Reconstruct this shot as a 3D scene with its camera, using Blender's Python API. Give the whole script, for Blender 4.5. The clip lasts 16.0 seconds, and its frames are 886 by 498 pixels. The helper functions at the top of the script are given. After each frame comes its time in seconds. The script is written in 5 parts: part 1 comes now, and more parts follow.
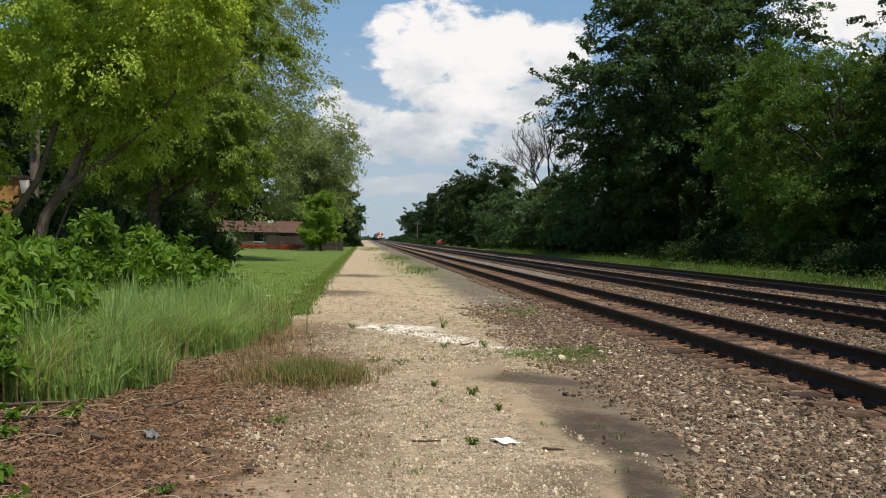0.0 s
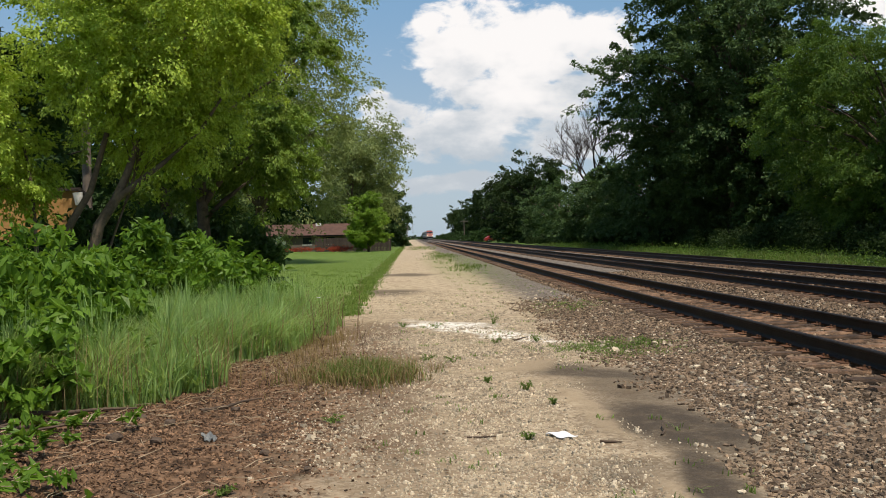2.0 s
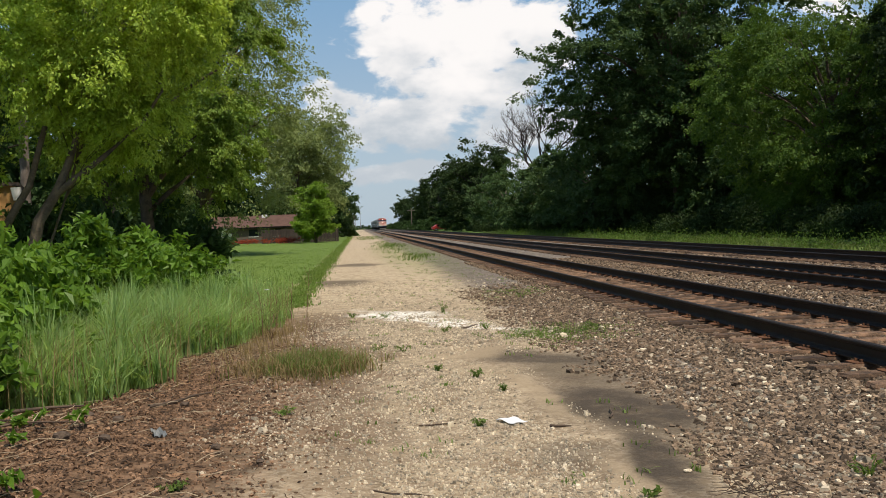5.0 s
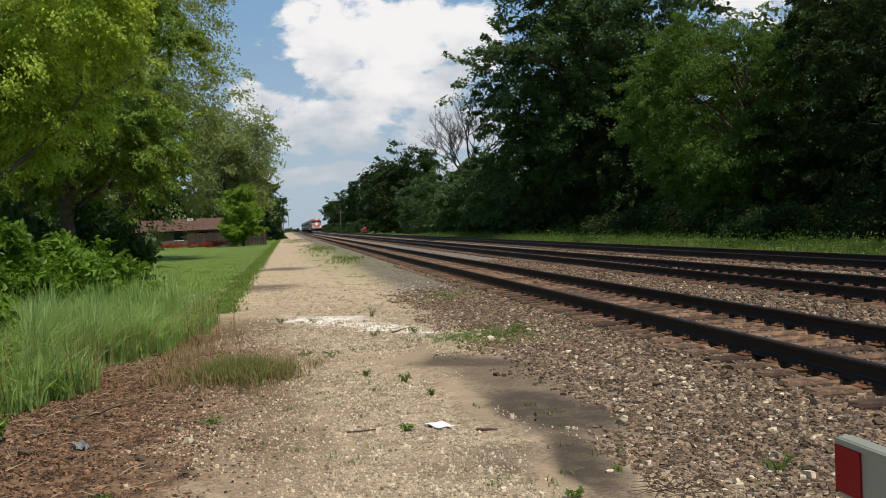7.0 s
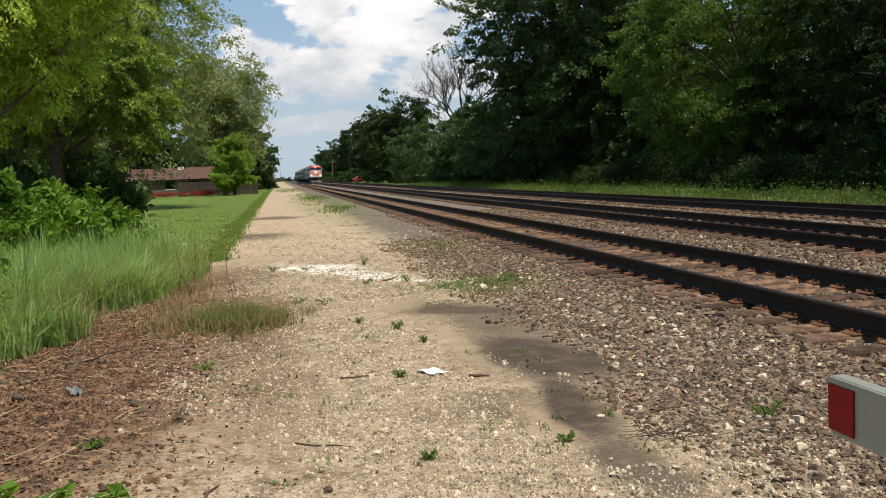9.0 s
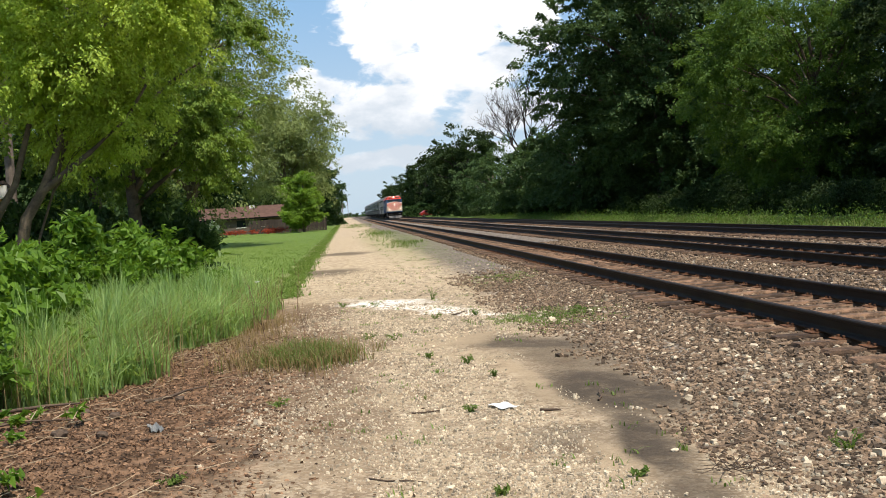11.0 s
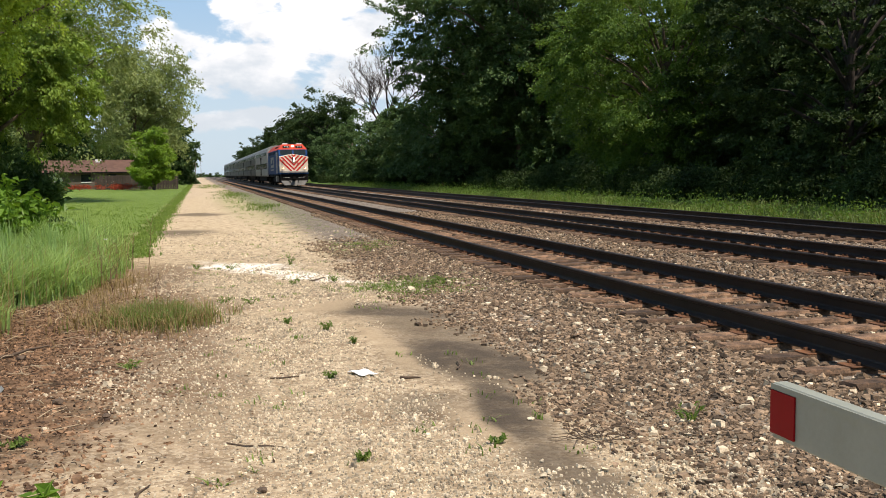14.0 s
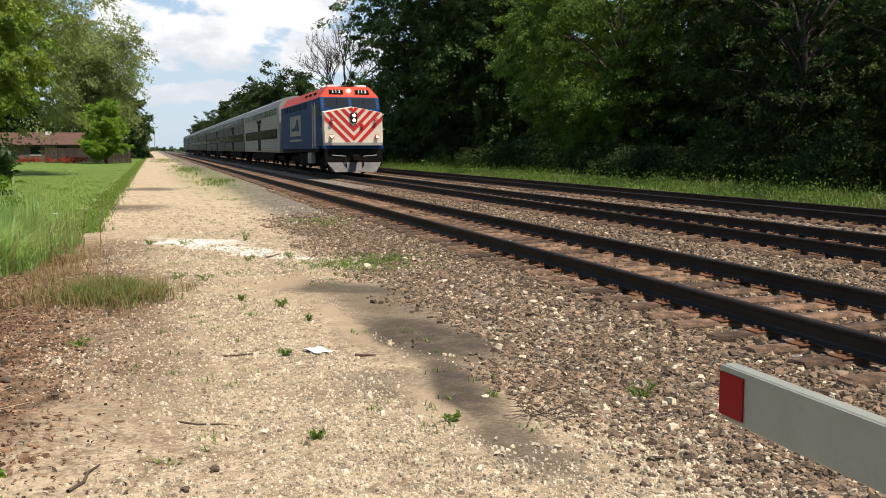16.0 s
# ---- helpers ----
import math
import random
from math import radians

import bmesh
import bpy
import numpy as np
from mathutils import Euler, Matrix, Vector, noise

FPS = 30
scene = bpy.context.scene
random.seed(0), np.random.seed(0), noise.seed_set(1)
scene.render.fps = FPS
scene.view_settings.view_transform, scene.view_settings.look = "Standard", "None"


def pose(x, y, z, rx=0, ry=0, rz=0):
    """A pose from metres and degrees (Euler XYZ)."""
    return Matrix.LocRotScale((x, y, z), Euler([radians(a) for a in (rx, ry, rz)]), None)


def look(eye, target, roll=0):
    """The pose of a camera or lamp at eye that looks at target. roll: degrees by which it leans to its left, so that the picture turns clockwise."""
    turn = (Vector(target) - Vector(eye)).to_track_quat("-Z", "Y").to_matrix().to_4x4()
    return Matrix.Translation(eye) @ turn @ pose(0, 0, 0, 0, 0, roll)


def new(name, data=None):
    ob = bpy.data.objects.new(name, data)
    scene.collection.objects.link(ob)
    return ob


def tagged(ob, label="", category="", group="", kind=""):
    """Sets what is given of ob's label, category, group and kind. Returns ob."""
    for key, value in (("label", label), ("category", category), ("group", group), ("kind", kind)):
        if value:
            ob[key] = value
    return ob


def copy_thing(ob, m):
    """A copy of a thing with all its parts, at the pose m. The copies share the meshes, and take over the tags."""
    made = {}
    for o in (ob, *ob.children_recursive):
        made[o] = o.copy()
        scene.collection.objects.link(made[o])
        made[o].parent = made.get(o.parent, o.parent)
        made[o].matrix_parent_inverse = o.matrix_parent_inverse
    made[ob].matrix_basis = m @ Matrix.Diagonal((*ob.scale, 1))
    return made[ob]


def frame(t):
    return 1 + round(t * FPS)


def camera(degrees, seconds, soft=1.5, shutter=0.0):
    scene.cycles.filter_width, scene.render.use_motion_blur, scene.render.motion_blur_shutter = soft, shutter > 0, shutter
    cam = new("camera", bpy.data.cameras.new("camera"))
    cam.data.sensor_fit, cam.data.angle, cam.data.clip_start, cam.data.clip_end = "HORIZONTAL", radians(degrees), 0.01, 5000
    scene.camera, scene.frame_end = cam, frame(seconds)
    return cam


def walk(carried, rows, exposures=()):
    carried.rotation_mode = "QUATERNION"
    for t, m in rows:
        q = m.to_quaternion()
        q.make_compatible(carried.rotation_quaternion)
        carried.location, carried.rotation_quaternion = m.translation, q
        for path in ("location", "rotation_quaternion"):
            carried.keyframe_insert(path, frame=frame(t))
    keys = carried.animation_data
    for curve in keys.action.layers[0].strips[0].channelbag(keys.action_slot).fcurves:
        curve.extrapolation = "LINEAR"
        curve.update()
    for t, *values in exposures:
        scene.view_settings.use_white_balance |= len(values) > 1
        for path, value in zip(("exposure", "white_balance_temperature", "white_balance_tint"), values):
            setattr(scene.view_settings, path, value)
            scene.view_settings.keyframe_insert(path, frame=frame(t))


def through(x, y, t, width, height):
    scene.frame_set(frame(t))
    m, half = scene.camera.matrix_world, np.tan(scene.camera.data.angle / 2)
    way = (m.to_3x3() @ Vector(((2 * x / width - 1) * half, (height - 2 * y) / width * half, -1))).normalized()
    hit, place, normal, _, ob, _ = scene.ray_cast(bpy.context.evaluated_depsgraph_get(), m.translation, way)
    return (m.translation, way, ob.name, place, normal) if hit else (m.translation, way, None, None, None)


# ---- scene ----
cam = camera(50.5, 16.0, soft=0.95)
PATH = [
    (0, (-0.212, 0.129, 1.64), (-0.044, 2.122, 1.619), 0.8),
    (0.5, (-0.233, 0.143, 1.638), (-0.071, 2.136, 1.64), -0.3),
    (1, (-0.234, 0.16, 1.63), (-0.145, 2.158, 1.613), -0.1),
    (1.5, (-0.233, 0.169, 1.616), (-0.171, 2.168, 1.621), -0.7),
    (2, (-0.218, 0.169, 1.623), (-0.151, 2.168, 1.597), -1.3),
    (2.5, (-0.212, 0.147, 1.631), (-0.122, 2.145, 1.591), -1.7),
    (3, (-0.245, 0.127, 1.628), (-0.121, 2.123, 1.587), 0.1),
    (3.5, (-0.23, 0.125, 1.624), (-0.08, 2.118, 1.546), -0.6),
    (4, (-0.231, 0.142, 1.63), (-0.036, 2.131, 1.561), -1.3),
    (4.2, (-0.243, 0.144, 1.623), (-0.072, 2.136, 1.565), -2.2),
    (6.3, (-0.186, 0.094, 1.654), (0.045, 2.08, 1.606), -2.1),
    (6.5, (-0.2, 0.088, 1.659), (0.079, 2.068, 1.619), -1.6),
    (7, (-0.204, 0.068, 1.666), (0.121, 2.04, 1.611), -2.6),
    (7.5, (-0.206, 0.053, 1.638), (0.124, 2.024, 1.559), -2.9),
    (8, (-0.21, 0.094, 1.64), (0.107, 2.063, 1.498), -1.7),
    (8.2, (-0.2, 0.101, 1.636), (0.117, 2.069, 1.469), -1.9),
    (10.3, (-0.226, 0.053, 1.66), (0.119, 2.017, 1.511), -2.7),
    (10.5, (-0.194, 0.054, 1.661), (0.134, 2.02, 1.506), -2.5),
    (11, (-0.224, 0.02, 1.668), (-0.025, 2.009, 1.583), -3.8),
    (11.5, (-0.262, 0.044, 1.642), (-0.033, 2.025, 1.486), -3.4),
    (12, (-0.272, 0.066, 1.632), (0.034, 2.026, 1.376), -2.3),
    (12.5, (-0.298, 0.056, 1.647), (0.087, 2.009, 1.448), -1.8),
    (13, (-0.307, 0.05, 1.646), (0.138, 1.988, 1.432), -1.0),
    (13.5, (-0.313, 0.046, 1.673), (0.16, 1.982, 1.511), -1.0),
    (14, (-0.312, 0.047, 1.66), (0.186, 1.978, 1.497), -0.7),
    (14.5, (-0.298, 0.05, 1.668), (0.214, 1.975, 1.494), 0.4),
    (15, (-0.306, 0.036, 1.672), (0.251, 1.95, 1.502), 0.0),
    (15.5, (-0.29, 0.043, 1.646), (0.316, 1.936, 1.425), -0.4),
    (16, (-0.298, 0.063, 1.667), (0.286, 1.964, 1.454), -0.1),
]
walk(cam, [(t, look(eye, target, roll)) for t, eye, target, roll in PATH],
     exposures=[(0.0, -0.30, 6920, 12), (4.2, -0.24, 7020, 12), (7.0, -0.36, 6870, 12), (8.2, -0.20, 7070, 13), (10.4, -0.03, 7020, 13), (11.0, 0.12, 6820, 12), (12.0, 0.05, 7070, 14), (13.0, 0.12, 7120, 14), (16.0, 0.17, 7120, 14)])

# ---- light ----
SUN_TO = Vector((0.34, -0.55, 1.25)).normalized()
sun = new("sun", bpy.data.lights.new("sun", "SUN"))
sun.data.energy, sun.data.angle, sun.data.color = 5.0, radians(0.55), (1.0, 0.93, 0.83)
sun.matrix_basis = look((0, 0, 60), Vector((0, 0, 60)) - SUN_TO)


def nodes_of(holder):
    holder.use_nodes = True
    tree = holder.node_tree
    tree.nodes.clear()
    return tree


def node(tree, kind, at=None, **inputs):
    n = tree.nodes.new(kind)
    for key, value in (at or {}).items():
        setattr_safe(n, key, value)
    for key, value in inputs.items():
        slot = n.inputs[int(key[1:])] if key[0] == "i" and key[1:].isdigit() else n.inputs[key.replace("_", " ")]
        if isinstance(value, bpy.types.NodeSocket):
            tree.links.new(value, slot)
        else:
            slot.default_value = value
    return n


def setattr_safe(n, key, value):
    if key == "operation":
        n.operation = value
    elif key == "noise_dimensions":
        n.noise_dimensions = value
    elif key == "feature":
        n.feature = value
    elif key == "blend_type":
        n.blend_type = value
    elif key == "data_type":
        n.data_type = value
    elif key == "interpolation_type":
        n.interpolation_type = value
    elif key == "gradient_type":
        n.gradient_type = value


def math_node(tree, op, a, b=0.0, c=0.0):
    return node(tree, "ShaderNodeMath", {"operation": op}, i0=a, i1=b, i2=c).outputs[0]


def mix_colour(tree, fac, a, b, blend="MIX"):
    n = node(tree, "ShaderNodeMix", {"data_type": "RGBA", "blend_type": blend})
    for slot, value in ((0, fac), (6, a), (7, b)):
        if isinstance(value, bpy.types.NodeSocket):
            tree.links.new(value, n.inputs[slot])
        else:
            n.inputs[slot].default_value = value if slot == 0 else (*value[:3], 1)
    return n.outputs[2]


def step(tree, value, low, high):
    return node(tree, "ShaderNodeMapRange", {"interpolation_type": "SMOOTHSTEP"}, i0=value, i1=low, i2=high, i3=0.0, i4=1.0).outputs[0]


def make_world():
    world = bpy.data.worlds.new("sky")
    scene.world = world
    tree = nodes_of(world)
    sky = tree.nodes.new("ShaderNodeTexSky")
    sky.sky_type, sky.sun_disc = "NISHITA", False
    sky.sun_elevation = math.asin(SUN_TO.z)
    sky.sun_rotation = math.atan2(SUN_TO.x, SUN_TO.y)
    sky.dust_density, sky.air_density, sky.ozone_density = 1.2, 1.0, 1.5
    coord = node(tree, "ShaderNodeTexCoord").outputs["Generated"]
    xyz = node(tree, "ShaderNodeSeparateXYZ", i0=coord)
    azimuth = math_node(tree, "MULTIPLY", math_node(tree, "ARCTAN2", xyz.outputs[0], xyz.outputs[1]), 57.2958)
    height = math_node(tree, "MULTIPLY", math_node(tree, "ARCSINE", xyz.outputs[2]), 57.2958)
    flat = node(tree, "ShaderNodeCombineXYZ", i0=azimuth, i1=math_node(tree, "MULTIPLY", height, 1.7), i2=0.0).outputs[0]
    billow = node(tree, "ShaderNodeTexNoise", {"noise_dimensions": "3D"}, Vector=flat, Scale=0.36, Detail=9.0, Roughness=0.56, Distortion=0.25).outputs[0]
    broad = node(tree, "ShaderNodeTexNoise", {"noise_dimensions": "3D"}, Vector=flat, Scale=0.06, Detail=5.0, Roughness=0.55).outputs[0]
    # great cumulus heaps: azimuth, elevation, half width, half height in degrees
    cover = None
    for ca, ce, rw, rh in ((4.0, 11.3, 4.0, 3.2), (7.5, 10.6, 3.6, 3.6), (11.6, 11.0, 2.4, 2.4), (7.0, 8.4, 6.0, 1.7), (3.2, 6.3, 5.6, 1.9), (10.0, 5.6, 5.5, 1.5),
                           (-1.5, 7.6, 2.0, 1.6), (30.0, 14.5, 7.0, 4.5), (-34.0, 12.0, 7.0, 3.0), (5.0, 3.2, 9.0, 0.8)):
        dx = math_node(tree, "DIVIDE", math_node(tree, "SUBTRACT", azimuth, ca), rw)
        dy = math_node(tree, "DIVIDE", math_node(tree, "SUBTRACT", height, ce), rh)
        r2 = math_node(tree, "ADD", math_node(tree, "MULTIPLY", dx, dx), math_node(tree, "MULTIPLY", dy, dy))
        heap = math_node(tree, "SUBTRACT", 1.0, math_node(tree, "SQRT", r2))
        cover = heap if cover is None else math_node(tree, "MAXIMUM", cover, heap)
    away = step(tree, math_node(tree, "ABSOLUTE", math_node(tree, "SUBTRACT", azimuth, 5.0)), 26.0, 40.0)
    high = step(tree, height, 17.0, 26.0)
    free = math_node(tree, "MULTIPLY", math_node(tree, "SUBTRACT", broad, 0.56), 5.0)
    else_where = math_node(tree, "MAXIMUM", away, high)
    cover = math_node(tree, "ADD", math_node(tree, "MULTIPLY", cover, math_node(tree, "SUBTRACT", 1.0, else_where)), math_node(tree, "MULTIPLY", free, else_where))
    dense = math_node(tree, "ADD", cover, math_node(tree, "MULTIPLY", math_node(tree, "SUBTRACT", billow, 0.5), 2.1))
    mask = step(tree, dense, -0.02, 0.34)
    # greyer towards the flat bottoms, white on the heaped tops
    shade = node(tree, "ShaderNodeTexNoise", {"noise_dimensions": "3D"}, Vector=flat, Scale=0.22, Detail=6.0, Roughness=0.55).outputs[0]
    lit = step(tree, math_node(tree, "ADD", math_node(tree, "MULTIPLY", height, 0.055), math_node(tree, "MULTIPLY", shade, 1.2)), 0.74, 1.26)
    cloud = mix_colour(tree, lit, (6.9, 8.0, 9.2), (13.2, 13.4, 13.8))
    haze = step(tree, height, 16.0, 0.0)
    clear = mix_colour(tree, haze, (3.0, 6.0, 9.8), (6.5, 8.5, 10.4))
    clear = mix_colour(tree, step(tree, height, 14.0, 48.0), clear, (1.3, 2.9, 6.0))
    blue = mix_colour(tree, 0.8, sky.outputs[0], clear)
    mixed = mix_colour(tree, math_node(tree, "MULTIPLY", mask, 0.96), blue, cloud)
    back = node(tree, "ShaderNodeBackground", Color=mixed, Strength=0.088)
    out = node(tree, "ShaderNodeOutputWorld")
    tree.links.new(back.outputs[0], out.inputs[0])


make_world()


# ---- materials ----
def surface(name, dark, light, scale=8.0, rough=0.7, bump=0.3, fine=60.0, metal=0.0, vary=0.0, by="object", gloss=0.5, stain=0.25, spec=0.4):
    """A weathered surface: broad stains and fine grain, and a shift of brightness from piece to piece."""
    m = bpy.data.materials.new(name)
    tree = nodes_of(m)
    coord = node(tree, "ShaderNodeTexCoord").outputs["Object"]
    broad = node(tree, "ShaderNodeTexNoise", Vector=coord, Scale=scale, Detail=6.0, Roughness=0.62).outputs[0]
    grain = node(tree, "ShaderNodeTexNoise", Vector=coord, Scale=fine, Detail=4.0, Roughness=0.7).outputs[0]
    both = math_node(tree, "ADD", math_node(tree, "MULTIPLY", broad, 0.65), math_node(tree, "MULTIPLY", grain, 0.35))
    colour = mix_colour(tree, step(tree, both, 0.5 - stain, 0.5 + stain), dark, light)
    if vary:
        rand = node(tree, "ShaderNodeObjectInfo").outputs["Random"] if by == "object" else node(tree, "ShaderNodeNewGeometry").outputs["Random Per Island"]
        factor = math_node(tree, "ADD", math_node(tree, "MULTIPLY", rand, 2 * vary), 1.0 - vary)
        shift = node(tree, "ShaderNodeHueSaturation", Value=factor, Color=colour)
        colour = shift.outputs[0]
    shader = node(tree, "ShaderNodeBsdfPrincipled", Base_Color=colour, Metallic=metal)
    shader.inputs["Specular IOR Level"].default_value = spec
    tree.links.new(math_node(tree, "ADD", math_node(tree, "MULTIPLY", grain, 0.3), rough - 0.15), shader.inputs["Roughness"])
    if bump:
        relief = node(tree, "ShaderNodeBump", Strength=bump, Distance=0.02, Height=both)
        tree.links.new(relief.outputs[0], shader.inputs["Normal"])
    out = node(tree, "ShaderNodeOutputMaterial")
    tree.links.new(shader.outputs[0], out.inputs[0])
    return m


def leaf_material(name, deep, fresh, through=0.35, rough=0.55):
    m = bpy.data.materials.new(name)
    tree = nodes_of(m)
    rand = node(tree, "ShaderNodeNewGeometry").outputs["Random Per Island"]
    coord = node(tree, "ShaderNodeTexCoord").outputs["Object"]
    patch = node(tree, "ShaderNodeTexNoise", Vector=coord, Scale=0.7, Detail=3.0).outputs[0]
    fac = math_node(tree, "ADD", math_node(tree, "MULTIPLY", rand, 0.6), math_node(tree, "MULTIPLY", math_node(tree, "SUBTRACT", patch, 0.3), 1.0))
    colour = mix_colour(tree, math_node(tree, "MINIMUM", fac, 1.0), deep, fresh)
    shader = node(tree, "ShaderNodeBsdfPrincipled", Base_Color=colour, Roughness=rough)
    shader.inputs["Specular IOR Level"].default_value = 0.25
    thin = node(tree, "ShaderNodeBsdfTranslucent", Color=mix_colour(tree, 0.6, colour, (fresh[0] * 1.5, fresh[1] * 1.35, fresh[2] * 0.7)))
    mixed = node(tree, "ShaderNodeMixShader", i0=through, i1=shader.outputs[0], i2=thin.outputs[0])
    out = node(tree, "ShaderNodeOutputMaterial")
    tree.links.new(mixed.outputs[0], out.inputs[0])
    return m


def glow(name, colour, strength):
    m = bpy.data.materials.new(name)
    tree = nodes_of(m)
    e = node(tree, "ShaderNodeEmission", Color=(*colour, 1), Strength=strength)
    out = node(tree, "ShaderNodeOutputMaterial")
    tree.links.new(e.outputs[0], out.inputs[0])
    return m


def spot(tree, x, y, cx, cy, rx, ry, turn, soft=0.45):
    """1 inside an oval at (cx, cy), 0 outside, with a soft rim."""
    c, s = math.cos(radians(turn)), math.sin(radians(turn))
    dx, dy = math_node(tree, "SUBTRACT", x, cx), math_node(tree, "SUBTRACT", y, cy)
    u = math_node(tree, "DIVIDE", math_node(tree, "ADD", math_node(tree, "MULTIPLY", dx, c), math_node(tree, "MULTIPLY", dy, s)), rx)
    v = math_node(tree, "DIVIDE", math_node(tree, "SUBTRACT", math_node(tree, "MULTIPLY", dy, c), math_node(tree, "MULTIPLY", dx, s)), ry)
    r = math_node(tree, "SQRT", math_node(tree, "ADD", math_node(tree, "MULTIPLY", u, u), math_node(tree, "MULTIPLY", v, v)))
    return step(tree, r, 1.0 + soft, 1.0 - soft)


def ground_material():
    m = bpy.data.materials.new("ground")
    tree = nodes_of(m)
    coord = node(tree, "ShaderNodeTexCoord").outputs["Object"]
    wob = node(tree, "ShaderNodeTexNoise", Vector=coord, Scale=1.1, Detail=5.0, Roughness=0.6).outputs["Color"]
    wob2 = node(tree, "ShaderNodeVectorMath", {"operation": "SUBTRACT"}, i0=wob, i1=(0.5, 0.5, 0.5)).outputs[0]
    bent = node(tree, "ShaderNodeVectorMath", {"operation": "MULTIPLY_ADD"}, i0=wob2, i1=(1.5, 2.4, 0.0), i2=coord).outputs[0]
    xyz = node(tree, "ShaderNodeSeparateXYZ", i0=bent)
    x, y = xyz.outputs[0], xyz.outputs[1]
    pebble = node(tree, "ShaderNodeTexVoronoi", Vector=coord, Scale=42.0)
    chip = node(tree, "ShaderNodeTexVoronoi", Vector=coord, Scale=17.0)
    grit = node(tree, "ShaderNodeTexNoise", Vector=coord, Scale=120.0, Detail=3.0).outputs[0]
    broad = node(tree, "ShaderNodeTexNoise", Vector=coord, Scale=0.55, Detail=6.0, Roughness=0.6).outputs[0]
    mid = node(tree, "ShaderNodeTexNoise", Vector=coord, Scale=4.5, Detail=7.0, Roughness=0.68).outputs[0]
    pebble_grey = node(tree, "ShaderNodeSeparateColor", i0=pebble.outputs["Color"]).outputs[0]
    chip_grey = node(tree, "ShaderNodeSeparateColor", i0=chip.outputs["Color"]).outputs[1]
    # packed limestone path: sandy fines with pale chips
    fines = mix_colour(tree, step(tree, mid, 0.3, 0.7), (0.205, 0.150, 0.094), (0.460, 0.362, 0.238))
    path = mix_colour(tree, math_node(tree, "MULTIPLY", step(tree, pebble_grey, 0.5, 0.9), 0.38), fines, (0.62, 0.53, 0.39))
    path = mix_colour(tree, math_node(tree, "MULTIPLY", step(tree, pebble_grey, 0.28, 0.06), 0.40), path, (0.12, 0.09, 0.065))
    earth = step(tree, node(tree, "ShaderNodeTexNoise", Vector=coord, Scale=0.9, Detail=5.0, Roughness=0.65).outputs[0], 0.52, 0.66)
    path = mix_colour(tree, math_node(tree, "MULTIPLY", earth, 0.72), path, (0.20, 0.135, 0.08))
    worn = step(tree, broad, 0.45, 0.62)
    path = mix_colour(tree, math_node(tree, "MULTIPLY", worn, 0.32), path, (0.40, 0.315, 0.20))
    # the path is barer and sandier farther on
    sandy = math_node(tree, "MULTIPLY", step(tree, y, 16.0, 24.0), step(tree, mid, 0.25, 0.75))
    path = mix_colour(tree, sandy, path, (0.56, 0.46, 0.32))
    # crushed stone bed
    stone = mix_colour(tree, chip_grey, (0.065, 0.054, 0.044), (0.26, 0.215, 0.17))
    stone = mix_colour(tree, math_node(tree, "MULTIPLY", step(tree, pebble_grey, 0.7, 1.0), 0.5), stone, (0.46, 0.42, 0.36))
    bed = step(tree, x, 2.0, 3.0)
    colour = mix_colour(tree, bed, path, stone)
    beyond = step(tree, x, 16.2, 17.2)
    # brown leaf litter
    litter = mix_colour(tree, step(tree, mid, 0.3, 0.68), (0.032, 0.019, 0.011), (0.235, 0.138, 0.080))
    l1 = spot(tree, x, y, -2.9, 8.0, 2.2, 4.3, -6, 0.3)
    l2 = spot(tree, x, y, -1.3, 13.5, 1.0, 5.0, 6, 0.4)
    colour = mix_colour(tree, math_node(tree, "MULTIPLY", math_node(tree, "MAXIMUM", l1, math_node(tree, "MULTIPLY", l2, 0.75)), 0.95), colour, litter)
    # bare brown earth along the old wheel track
    e1 = spot(tree, x, y, -0.45, 8.8, 0.38, 3.0, 3, 0.5)
    e2 = spot(tree, x, y, -0.9, 16.6, 0.55, 1.5, 0, 0.4)
    e3 = spot(tree, x, y, 0.0, 12.2, 0.5, 0.5, 0, 0.5)
    worn_on = math_node(tree, "MAXIMUM", math_node(tree, "MULTIPLY", e1, 0.6), math_node(tree, "MAXIMUM", math_node(tree, "MULTIPLY", e2, 0.8), math_node(tree, "MULTIPLY", e3, 0.5)))
    colour = mix_colour(tree, math_node(tree, "MULTIPLY", worn_on, step(tree, mid, 0.28, 0.55)), colour, (0.150, 0.098, 0.060))
    # bleached chalky strip
    c1 = spot(tree, x, y, 0.95, 16.2, 2.3, 0.42, -62, 0.45)
    c2 = spot(tree, x, y, 0.35, 17.5, 0.95, 0.55, -10, 0.5)
    chalk = math_node(tree, "MULTIPLY", math_node(tree, "MAXIMUM", c1, c2), step(tree, mid, 0.30, 0.54))
    colour = mix_colour(tree, chalk, colour, (0.80, 0.77, 0.69))
    # dark soft-edged ovals over the path, two more farther on
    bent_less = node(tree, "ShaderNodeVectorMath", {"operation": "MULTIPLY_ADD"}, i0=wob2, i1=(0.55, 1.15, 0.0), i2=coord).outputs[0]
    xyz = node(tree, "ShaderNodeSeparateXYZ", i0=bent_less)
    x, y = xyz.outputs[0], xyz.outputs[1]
    dark_ovals = None
